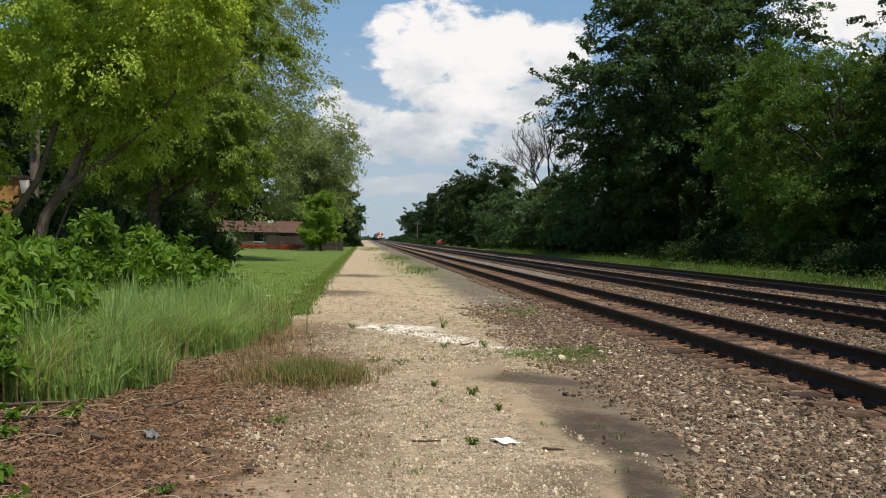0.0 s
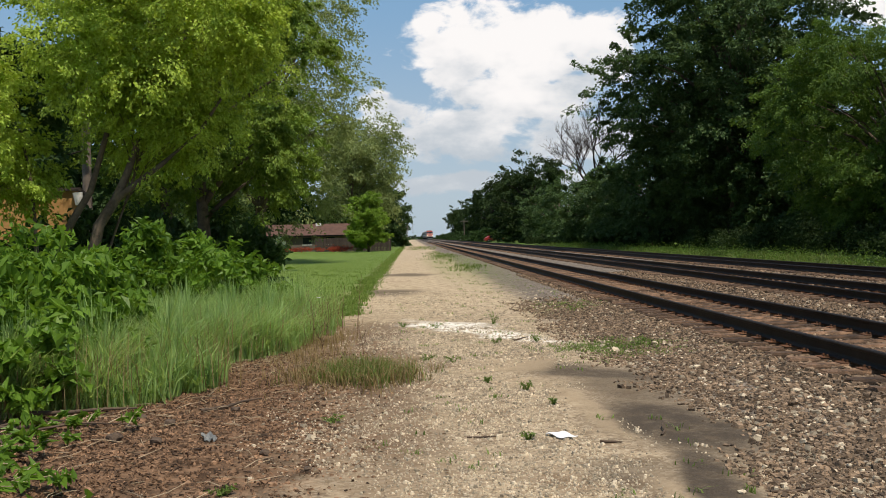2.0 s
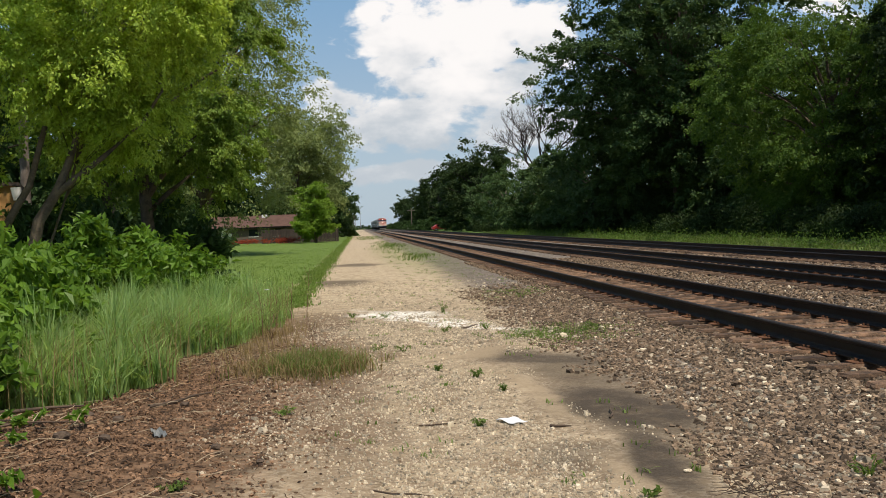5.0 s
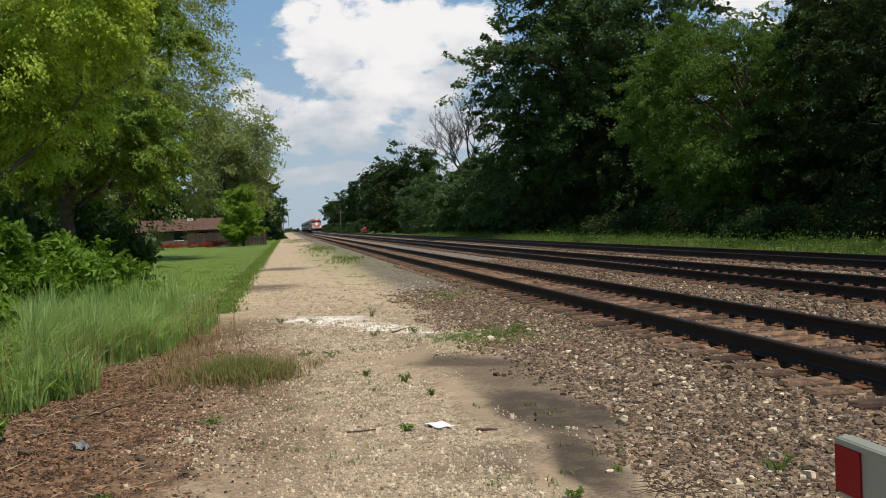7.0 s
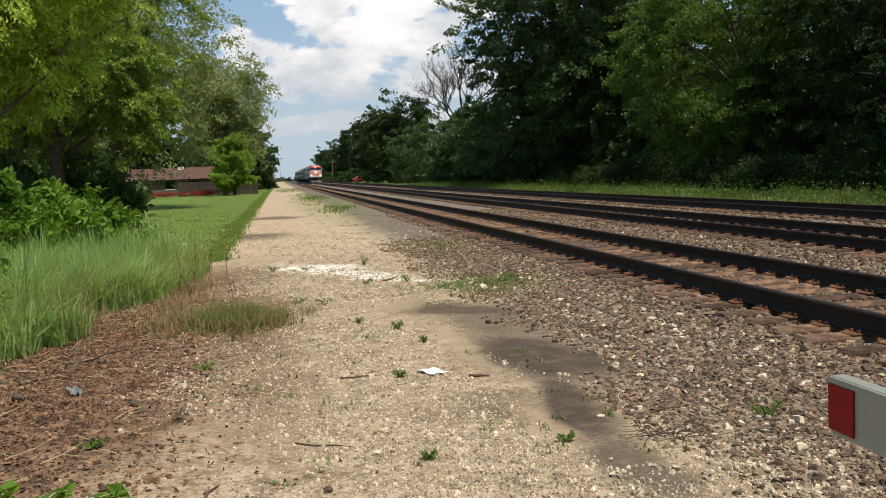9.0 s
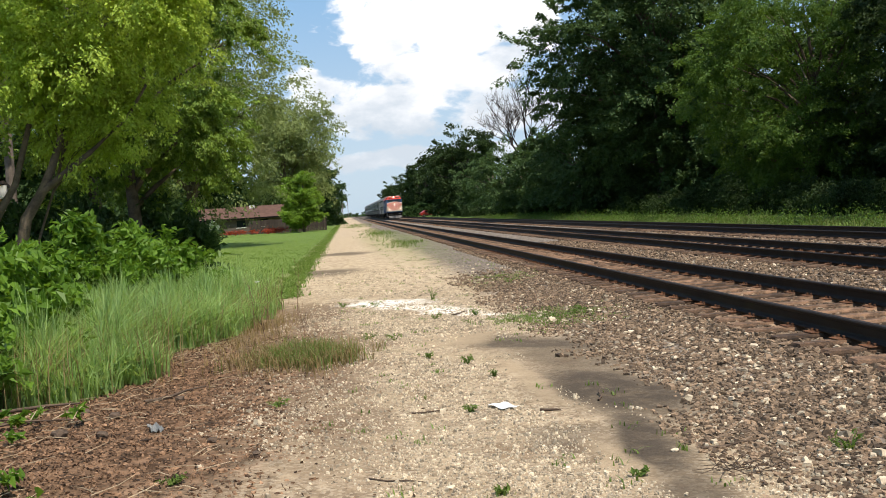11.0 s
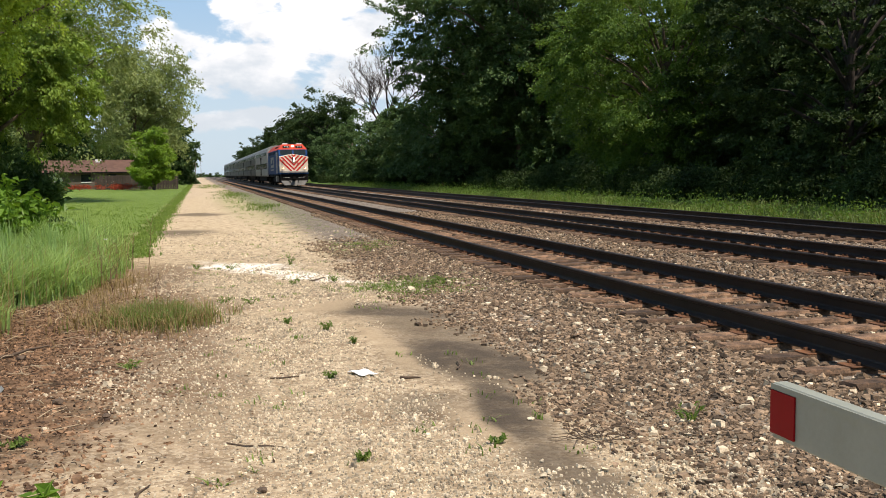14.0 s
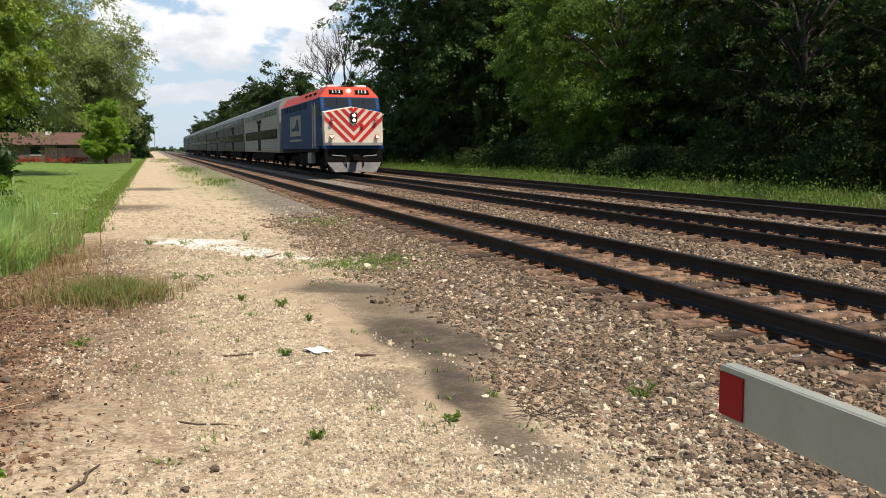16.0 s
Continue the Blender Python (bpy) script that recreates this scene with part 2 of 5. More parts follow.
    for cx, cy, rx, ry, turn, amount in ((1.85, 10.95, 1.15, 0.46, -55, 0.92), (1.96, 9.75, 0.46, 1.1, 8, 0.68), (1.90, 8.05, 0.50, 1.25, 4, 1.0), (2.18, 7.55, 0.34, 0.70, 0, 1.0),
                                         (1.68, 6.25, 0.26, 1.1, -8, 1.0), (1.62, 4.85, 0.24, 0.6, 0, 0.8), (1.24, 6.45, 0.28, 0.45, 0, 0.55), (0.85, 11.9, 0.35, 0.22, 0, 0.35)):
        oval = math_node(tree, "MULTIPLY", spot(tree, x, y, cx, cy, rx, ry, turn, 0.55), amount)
        dark_ovals = oval if dark_ovals is None else math_node(tree, "MAXIMUM", dark_ovals, oval)
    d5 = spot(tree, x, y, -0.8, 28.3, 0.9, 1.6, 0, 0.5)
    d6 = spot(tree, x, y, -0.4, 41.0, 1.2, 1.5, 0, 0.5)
    dark_ovals = math_node(tree, "MAXIMUM", dark_ovals, math_node(tree, "MULTIPLY", math_node(tree, "MAXIMUM", d5, d6), 0.8))
    colour = mix_colour(tree, math_node(tree, "MULTIPLY", dark_ovals, math_node(tree, "ADD", math_node(tree, "MULTIPLY", step(tree, mid, 0.33, 0.58), 0.26), math_node(tree, "ADD", math_node(tree, "MULTIPLY", grit, 0.25), 0.58))), colour, mix_colour(tree, mid, (0.030, 0.024, 0.018), (0.088, 0.070, 0.053)))
    # soft sandy wheel track
    s1 = math_node(tree, "MAXIMUM", spot(tree, x, y, 1.38, 8.7, 0.11, 1.3, 4, 0.5), spot(tree, x, y, 1.32, 5.7, 0.14, 0.75, -4, 0.5))
    s2 = spot(tree, x, y, 1.05, 11.9, 0.55, 0.45, 0, 0.5)
    colour = mix_colour(tree, math_node(tree, "MULTIPLY", math_node(tree, "MAXIMUM", s1, s2), 0.6), colour, (0.40, 0.31, 0.20))
    # turf and forest floor
    turf = mix_colour(tree, step(tree, mid, 0.3, 0.7), (0.085, 0.145, 0.028), (0.175, 0.255, 0.060))
    left = step(tree, x, -1.7, -2.3)
    lawn_on = math_node(tree, "MULTIPLY", left, step(tree, y, 12.0, 16.0))
    colour = mix_colour(tree, math_node(tree, "MAXIMUM", lawn_on, beyond), colour, turf)
    # thin weeds where the path meets the stone
    g1 = spot(tree, x, y, 2.6, 13.3, 0.8, 1.0, 0, 0.5)
    g2 = spot(tree, x, y, 2.4, 60.0, 1.6, 26.0, 0, 0.5)
    g3 = spot(tree, x, y, 2.9, 20.0, 0.7, 1.6, 0, 0.5)
    weeds = math_node(tree, "MULTIPLY", math_node(tree, "MAXIMUM", g1, math_node(tree, "MAXIMUM", g2, g3)), step(tree, mid, 0.42, 0.62))
    colour = mix_colour(tree, math_node(tree, "MULTIPLY", weeds, 0.8), colour, (0.16, 0.23, 0.055))
    far_on = math_node(tree, "MAXIMUM", step(tree, math_node(tree, "ABSOLUTE", math_node(tree, "SUBTRACT", x, 6.0)), 40.0, 60.0), step(tree, y, 640.0, 700.0))
    colour = mix_colour(tree, far_on, colour, (0.06, 0.10, 0.03))
    shader = node(tree, "ShaderNodeBsdfPrincipled", Base_Color=colour, Roughness=0.93)
    shader.inputs["Specular IOR Level"].default_value = 0.15
    lumps = math_node(tree, "ADD", math_node(tree, "MULTIPLY", pebble.outputs["Distance"], -0.7), math_node(tree, "ADD", math_node(tree, "MULTIPLY", mid, 0.8), math_node(tree, "MULTIPLY", grit, 0.35)))
    relief = node(tree, "ShaderNodeBump", Strength=0.5, Distance=0.02, Height=lumps)
    tree.links.new(relief.outputs[0], shader.inputs["Normal"])
    out = node(tree, "ShaderNodeOutputMaterial")
    tree.links.new(shader.outputs[0], out.inputs[0])
    return m


M = {
    "ground": ground_material(),
    "stone": surface("ballast_stone", (0.046, 0.032, 0.021), (0.312, 0.219, 0.140), 9, 0.9, 0.4, 90, vary=0.65, by="island"),
    "pebble": surface("path_pebble", (0.26, 0.205, 0.135), (0.66, 0.57, 0.42), 9, 0.9, 0.3, 90, vary=0.55, by="island"),
    "tie": surface("weathered_tie", (0.028, 0.019, 0.012), (0.225, 0.134, 0.080), 5, 0.9, 1.0, 45, vary=0.5, stain=0.15),
    "plate": surface("rusted_plate", (0.045, 0.020, 0.010), (0.215, 0.090, 0.036), 7, 0.8, 0.4, 60, vary=0.25),
    "rail": surface("dark_rail_steel", (0.008, 0.006, 0.005), (0.030, 0.021, 0.016), 3, 0.62, 0.2, 40, spec=0.25),
    "bark": surface("grey_brown_bark", (0.045, 0.034, 0.025), (0.19, 0.145, 0.105), 4, 0.95, 1.0, 26),
    "dead_bark": surface("bare_bark", (0.016, 0.013, 0.011), (0.048, 0.039, 0.032), 4, 0.95, 0.6, 26),
    "leaf_fresh": leaf_material("fresh_leaf", (0.145, 0.240, 0.030), (0.480, 0.620, 0.105), 0.34),
    "leaf_mid": leaf_material("mid_leaf", (0.042, 0.100, 0.018), (0.125, 0.215, 0.036), 0.40),
    "leaf_left": leaf_material("lawn_tree_leaf", (0.070, 0.140, 0.022), (0.250, 0.365, 0.062), 0.32),
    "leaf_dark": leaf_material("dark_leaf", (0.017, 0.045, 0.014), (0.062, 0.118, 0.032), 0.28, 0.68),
    "leaf_oak": leaf_material("oak_leaf", (0.026, 0.062, 0.022), (0.098, 0.168, 0.056), 0.30, 0.6),
    # leaf colour darkened to stand for the deep shade of the woods
    "leaf_shaded": leaf_material("shaded_woods_leaf", (0.010, 0.026, 0.008), (0.047, 0.084, 0.022), 0.22, 0.75),
    "leaf_pale": leaf_material("pale_leaf", (0.110, 0.165, 0.060), (0.290, 0.355, 0.140), 0.40),
    "leaf_bush": leaf_material("bush_leaf", (0.055, 0.125, 0.016), (0.170, 0.310, 0.036), 0.38, 0.45),
    "leaf_lime": leaf_material("lime_leaf", (0.090, 0.180, 0.022), (0.250, 0.400, 0.055), 0.38),
    "blade": leaf_material("grass_blade", (0.042, 0.128, 0.034), (0.410, 0.575, 0.215), 0.44),
    "weed": leaf_material("weed_leaf", (0.055, 0.110, 0.022), (0.200, 0.290, 0.070), 0.35),
    "lawn_blade": leaf_material("lawn_blade", (0.070, 0.140, 0.026), (0.190, 0.300, 0.058), 0.3),
    "verge_blade": leaf_material("verge_blade", (0.045, 0.080, 0.022), (0.190, 0.240, 0.075), 0.3),
    "dry_blade": leaf_material("dry_blade", (0.16, 0.115, 0.045), (0.34, 0.26, 0.13), 0.25),
    "straw": surface("dry_stalk", (0.28, 0.20, 0.12), (0.52, 0.42, 0.28), 9, 0.85, 0.2, 60, vary=0.3, by="island"),
    "litter": surface("leaf_litter", (0.050, 0.027, 0.015), (0.300, 0.182, 0.106), 6, 0.95, 0.3, 50, vary=0.75, by="island"),
    "blue": surface("blue_paint", (0.004, 0.034, 0.125), (0.008, 0.055, 0.175), 1.2, 0.55, 0.05, 20, spec=0.12),
    "grille": surface("blue_black_grille", (0.003, 0.012, 0.035), (0.006, 0.022, 0.060), 1.2, 0.7, 0.3, 30, spec=0.1),
    "red": surface("orange_red_paint", (0.36, 0.035, 0.020), (0.56, 0.060, 0.028), 0.9, 0.55, 0.05, 20, spec=0.12),
    "stripe_red": surface("stripe_red_paint", (0.42, 0.022, 0.022), (0.53, 0.04, 0.036), 1.2, 0.55, 0.05, 20, spec=0.12),
    "cream": surface("cream_paint", (0.56, 0.51, 0.41), (0.68, 0.63, 0.52), 1.2, 0.5, 0.05, 20, spec=0.15),
    "grey": surface("grey_steel_paint", (0.25, 0.25, 0.24), (0.36, 0.36, 0.345), 2, 0.55, 0.1, 30),
    "plough": surface("scuffed_plough_paint", (0.07, 0.07, 0.068), (0.17, 0.17, 0.165), 2, 0.6, 0.1, 30, spec=0.15),
    "black": surface("black_grime", (0.004, 0.004, 0.004), (0.015, 0.014, 0.013), 2, 0.85, 0.2, 30, spec=0.08),
    "silver": surface("stainless_steel", (0.050, 0.060, 0.050), (0.105, 0.118, 0.102), 0.8, 0.6, 0.05, 24, metal=0.2, spec=0.2),
    "silver_clean": surface("clean_stainless_steel", (0.22, 0.225, 0.21), (0.36, 0.365, 0.34), 0.8, 0.5, 0.05, 24, metal=0.3),
    "roof_grey": surface("grimy_roof", (0.15, 0.16, 0.155), (0.26, 0.27, 0.26), 0.8, 0.6, 0.1, 24, metal=0.3),
    "glass": surface("dark_glass", (0.012, 0.018, 0.021), (0.018, 0.026, 0.030), 1, 0.16, 0.0, 20, spec=0.3),
    "lamp": glow("headlamp", (1.0, 0.86, 0.68), 34.0),
    "amber": glow("ditch_lamp", (1.0, 0.60, 0.28), 18.0),
    "white": surface("white_paint", (0.62, 0.62, 0.60), (0.80, 0.80, 0.78), 2, 0.5, 0.05, 40),
    "paper": surface("crumpled_paper", (0.70, 0.70, 0.68), (0.85, 0.85, 0.83), 8, 0.9, 0.3, 60),
    "gate": surface("gate_arm_paint", (0.22, 0.235, 0.190), (0.285, 0.300, 0.250), 6, 0.5, 0.05, 80),
    "gate_red": surface("gate_red_sheeting", (0.20, 0.004, 0.007), (0.26, 0.008, 0.011), 6, 0.5, 0.03, 80, spec=0.15),
    "shingle": surface("brown_shingle", (0.075, 0.040, 0.030), (0.145, 0.082, 0.062), 1.5, 0.9, 0.5, 14),
    # siding colour darkened to stand for tree shade on the house wall
    "siding": surface("shaded_tan_siding", (0.095, 0.075, 0.06), (0.14, 0.11, 0.09), 1.5, 0.8, 0.1, 20),
    "yellow": surface("ochre_wall", (0.34, 0.18, 0.060), (0.47, 0.27, 0.10), 1.0, 0.85, 0.2, 20),
    "board": surface("fence_board", (0.032, 0.024, 0.02), (0.075, 0.056, 0.048), 2, 0.9, 0.5, 30, vary=0.3),
    "pole": surface("utility_pole_wood", (0.10, 0.08, 0.065), (0.23, 0.19, 0.155), 2, 0.9, 0.6, 30),
    "flower": leaf_material("red_flower", (0.18, 0.025, 0.014), (0.36, 0.07, 0.035), 0.3),
    "far_grey": surface("far_wall", (0.35, 0.35, 0.35), (0.50, 0.50, 0.49), 0.4, 0.8, 0.0, 4),
    "asphalt": surface("asphalt", (0.05, 0.05, 0.05), (0.085, 0.083, 0.08), 0.6, 0.9, 0.2, 30),
    "car_red": surface("red_car_paint", (0.32, 0.03, 0.025), (0.40, 0.045, 0.035), 1, 0.35, 0.0, 20),
    "car_white": surface("white_car_paint", (0.70, 0.70, 0.70), (0.80, 0.80, 0.80), 1, 0.35, 0.0, 20),
    "twig": surface("brown_twig", (0.05, 0.035, 0.025), (0.14, 0.10, 0.07), 8, 0.95, 0.4, 60),
}


# ---- mesh helpers ----
def mesh_from(name, verts, faces, smooth=False):
    me = bpy.data.meshes.new(name)
    verts, faces = np.asarray(verts, np.float32), np.asarray(faces, np.int32)
    k = faces.shape[1]
    me.vertices.add(len(verts))
    me.vertices.foreach_set("co", verts.ravel())
    me.loops.add(faces.size)
    me.loops.foreach_set("vertex_index", faces.ravel())
    me.polygons.add(len(faces))
    me.polygons.foreach_set("loop_start", np.arange(0, faces.size, k, dtype=np.int32))
    me.polygons.foreach_set("loop_total", np.full(len(faces), k, np.int32))
    me.polygons.foreach_set("use_smooth", np.full(len(faces), smooth))
    me.update()
    return me


def thing(name, label, category, group="", kind="", at=None):
    ob = tagged(new(name), label, category, group, kind)
    if at is not None:
        ob.matrix_basis = at
    return ob


def solid(name, me, material, parent=None, label="", at=None):
    """One mesh object, under a thing or part where one is given."""
    ob = new(name, me)
    if material is not None and not me.materials:
        me.materials.append(M[material])
    if parent is not None:
        ob.parent = parent
    if at is not None:
        ob.matrix_basis = at
    return tagged(ob, label)


def part(name, bm, material, parent, label="", at=None, smooth=False):
    me = bpy.data.meshes.new(name)
    if smooth:
        for f in bm.faces:
            f.smooth = True
    bm.normal_update()
    bm.to_mesh(me)
    bm.free()
    return solid(name, me, material, parent, label, at)


def add_box(bm, x0, x1, y0, y1, z0, z1, bevel=0.0):
    m = Matrix.Translation(((x0 + x1) / 2, (y0 + y1) / 2, (z0 + z1) / 2)) @ Matrix.Diagonal((x1 - x0, y1 - y0, z1 - z0, 1))
    made = bmesh.ops.create_cube(bm, size=1.0, matrix=m)["verts"]
    if bevel:
        edges = list({e for v in made for e in v.link_edges})
        bmesh.ops.bevel(bm, geom=edges, offset=bevel, segments=1, affect="EDGES")
    return bm


def box(x0, x1, y0, y1, z0, z1, bevel=0.0):
    return add_box(bmesh.new(), x0, x1, y0, y1, z0, z1, bevel)


def add_rod(bm, a, b, ra, rb=None, sides=10):
    a, b = Vector(a), Vector(b)
    turn = (b - a).to_track_quat("Z", "Y").to_matrix().to_4x4()
    bmesh.ops.create_cone(bm, cap_ends=True, segments=sides, radius1=ra, radius2=ra if rb is None else rb, depth=(b - a).length,
                          matrix=Matrix.Translation((a + b) / 2) @ turn)
    return bm


def rod(a, b, ra, rb=None, sides=10):
    return add_rod(bmesh.new(), a, b, ra, rb, sides)


def add_prism(bm, outline, axis, d0, d1):
    """A closed outline in the two other axes, drawn out along axis from d0 to d1."""
    def place(p, d):
        return (d, *p) if axis == "x" else (p[0], d, p[1]) if axis == "y" else (*p, d)
    lo = [bm.verts.new(place(p, d0)) for p in outline]
    hi = [bm.verts.new(place(p, d1)) for p in outline]
    n = len(outline)
    for i in range(n):
        bm.faces.new((lo[i], lo[(i + 1) % n], hi[(i + 1) % n], hi[i]))
    bm.faces.new(lo[::-1])
    bm.faces.new(hi)
    bmesh.ops.recalc_face_normals(bm, faces=bm.faces)
    return bm


def prism(outline, axis, d0, d1):
    return add_prism(bmesh.new(), outline, axis, d0, d1)


def add_hull(bm, points):
    vs = [bm.verts.new(p) for p in points]
    bmesh.ops.convex_hull(bm, input=vs)
    return bm


def tube(points, radii, sides=7):
    """Verts and quads of a bent tapering limb."""
    points, rings, faces = [Vector(p) for p in points], [], []
    for i, p in enumerate(points):
        way = (points[min(i + 1, len(points) - 1)] - points[max(i - 1, 0)]).normalized()
        u = way.orthogonal().normalized()
        v = way.cross(u)
        rings += [p + (u * math.cos(a) + v * math.sin(a)) * radii[i] for a in (k * math.tau / sides for k in range(sides))]
    for i in range(len(points) - 1):
        for k in range(sides):
            a, b = i * sides + k, i * sides + (k + 1) % sides
            faces.append((a, b, b + sides, a + sides))
    return [tuple(p) for p in rings], faces


def join_tubes(tubes):
    verts, faces = [], []
    for v, f in tubes:
        n = len(verts)
        verts += v
        faces += [tuple(i + n for i in q) for q in f]
    return verts, faces


def leaves_mesh(name, rng, centres, out, length, width, droop=0.0, random_turn=0.9):
    """Leaves as folded blades: base, two sides and a tip, each a little different."""
    n = len(centres)
    way = out + rng.normal(0, random_turn, (n, 3))
    way[:, 2] -= droop
    way /= np.linalg.norm(way, axis=1)[:, None] + 1e-9
    up = rng.normal(0, 0.55, (n, 3)) + (0, 0, 1.0)
    side = np.cross(way, up)
    side /= np.linalg.norm(side, axis=1)[:, None] + 1e-9
    normal = np.cross(side, way)
    size = rng.uniform(0.65, 1.3, (n, 1))
    ln, wd = length * size, width * size * rng.uniform(0.8, 1.2, (n, 1))
    base = centres - way * ln * 0.5
    tip = centres + way * ln * 0.5 - normal * ln * 0.12
    l = centres + side * wd * 0.5 + normal * wd * 0.16 - way * ln * 0.08
    r = centres - side * wd * 0.5 + normal * wd * 0.16 - way * ln * 0.08
    verts = np.stack([base, r, tip, l], 1).reshape(-1, 3)
    k = np.arange(n)[:, None] * 4
    faces = np.concatenate([k + (0, 1, 2), k + (0, 2, 3)], 1).reshape(-1, 3)
    return mesh_from(name, verts, faces)


def crown_points(rng, lobes, n, clump=0.30, per=60, keep_low=0.35):
    """Points in clumps over the outsides of the lobes, thinner underneath."""
    lobes = np.asarray(lobes, float)
    weight = lobes[:, 3] ** 2
    m = max(4, n // per)
    which = rng.choice(len(lobes), m, p=weight / weight.sum())
    d = rng.normal(0, 1, (m, 3))
    d /= np.linalg.norm(d, axis=1)[:, None]
    low = d[:, 2] < -0.2
    d[low & (rng.random(m) > keep_low), 2] *= -1
    r = lobes[which, 3] * rng.uniform(0.55, 1.08, m)
    hub = lobes[which, :3] + d * r[:, None] * (1, 1, 0.85)
    pick = rng.integers(0, m, n)
    spread = lobes[which[pick], 3] * clump * rng.uniform(0.7, 1.3, n)
    off = rng.normal(0, 1, (n, 3)) * spread[:, None] * (0.55, 0.55, 0.36)
    return hub[pick] + off, d[pick] * 0.8 + (0, 0, -0.15)


def crown_sprays(rng, lobes, n, reach, per=60, keep_low=0.35, droop=0.3):
    """Leaves set along flat drooping twigs that stand out from the lobes, lit above and dark beneath."""
    lobes = np.asarray(lobes, float)
    weight = lobes[:, 3] ** 2
    m = max(6, n // per)
    which = rng.choice(len(lobes), m, p=weight / weight.sum())
    boughs = rng.normal(0, 1, (len(lobes), 13, 3))
    boughs /= np.linalg.norm(boughs, axis=2)[..., None]
    d = boughs[which, rng.integers(0, 13, m)] + rng.normal(0, 0.27, (m, 3))
    d /= np.linalg.norm(d, axis=1)[:, None]
    low = d[:, 2] < -0.2
    d[low & (rng.random(m) > keep_low), 2] *= -1
    r = lobes[which, 3] * rng.uniform(0.45, 1.0, m)
    hub = lobes[which, :3] + d * r[:, None] * (1, 1, 0.85)
    away = d * (1, 1, 0.45) + rng.normal(0, 0.30, (m, 3)) - (0, 0, 0.15 + 0.5 * droop)
    away /= np.linalg.norm(away, axis=1)[:, None]
    side = np.cross(away, rng.normal(0, 0.30, (m, 3)) + (0, 0, 1.0))
    side /= np.linalg.norm(side, axis=1)[:, None] + 1e-9
    over = np.cross(side, away)
    size = reach * rng.uniform(0.55, 1.35, m)
    pick = rng.integers(0, m, n)
    u = rng.random(n) ** 0.8
    v = rng.normal(0, 0.30, n) * (1.15 - 0.6 * u)
    w = rng.normal(0, 0.085, n) - 0.16 * droop * u * u
    k = size[pick]
    pts = hub[pick] + away[pick] * (u * k)[:, None] + side[pick] * (v * k)[:, None] + over[pick] * (w * k)[:, None]
    out = away[pick] * 0.7 + side[pick] * np.sign(v)[:, None] * 0.6
    return pts, out


def make_tree(name, label, x, y, height, radius, trunk, leaf, n, material, seed, base=0.25, lean=(0, 0), lobes=16, slim=1.0, droop=0.2, stems=1, per=110, group="", low=0.35, reach=5.0, trunks=()):
    """Tapered trunk with limbs and a clumped crown of leaves. base: the share of the height that is bare."""
    rng = np.random.default_rng(seed)
    ob = thing(name, label, "tree", group, at=pose(x, y, 0.0, 0, 0, 0))
    mid = height * (base + 1) / 2
    half = height * (1 - base) / 2
    places = []
    for i in range(lobes):
        z = rng.uniform(-0.88, 0.86)
        ring = math.sqrt(max(0.05, 1 - z * z)) * (1.0 if z > -0.3 else 0.88)
        a = i * 2.39996 + rng.uniform(-0.4, 0.4)
        rr = radius * ring * rng.uniform(0.35, 0.78) * slim
        size = radius * rng.uniform(0.24, 0.44) * (1.0 if z < 0.5 else 0.82)
        places.append((math.cos(a) * rr + lean[0] * (mid + z * half) / height, math.sin(a) * rr + lean[1] * (mid + z * half) / height, mid + z * half * 0.92, size))
    tubes = []
    top = Vector((lean[0] * 0.9, lean[1] * 0.9, height * 0.86))
    for s in range(stems):
        bend = Vector((rng.normal(0, 0.05), rng.normal(0, 0.05), 0)) * height
        foot = Vector((0.35 * s * (-1) ** s, 0.25 * s, -0.08))
        end = top + Vector((rng.normal(0, 0.12), rng.normal(0, 0.12), 0)) * height * (1 if stems > 1 else 0.3)
        line = [foot.lerp(end, f) + bend * math.sin(f * math.pi) for f in np.linspace(0, 1, 7)]
        tubes.append(tube(line, [trunk * (1.35 if f == 0 else 1 - 0.85 * f) for f in np.linspace(0, 1, 7)], 9))
        for k, p in enumerate(places):
            if k % stems != s:
                continue
            f = min(0.85, max(0.18, (p[2] / height) * 0.72))
            start = foot.lerp(end, f) + bend * math.sin(f * math.pi)
            goal = Vector(p[:3])
            sag = Vector((0, 0, 0.12 * (goal - start).length))
            limb = [start, start.lerp(goal, 0.4) + sag * rng.uniform(0.2, 1.1), start.lerp(goal, 0.75) + sag * rng.uniform(0, 0.8), goal]
            r0 = trunk * (1 - 0.85 * f) * 0.6
            tubes.append(tube(limb, [r0, r0 * 0.7, r0 * 0.42, r0 * 0.15], 6))
    for line, r0, r1 in trunks:
        tubes.append(tube([Vector(p) - Vector((x, y, 0)) for p in line], list(np.linspace(r0, r1, len(line))), 9))
    verts, faces = join_tubes(tubes)
    solid("trunk", mesh_from("trunk", verts, faces, True), "dead_bark" if material in ("leaf_shaded", "leaf_dark") else "bark", ob)
    pts, out = crown_sprays(rng, places, n, leaf * reach, per, low, droop)
    pts[:, 2] = np.maximum(pts[:, 2], 0.25)
    solid("crown", leaves_mesh("crown", rng, pts, out, leaf, leaf * 0.62, droop * 0.5, 0.45), material, ob)
    return ob


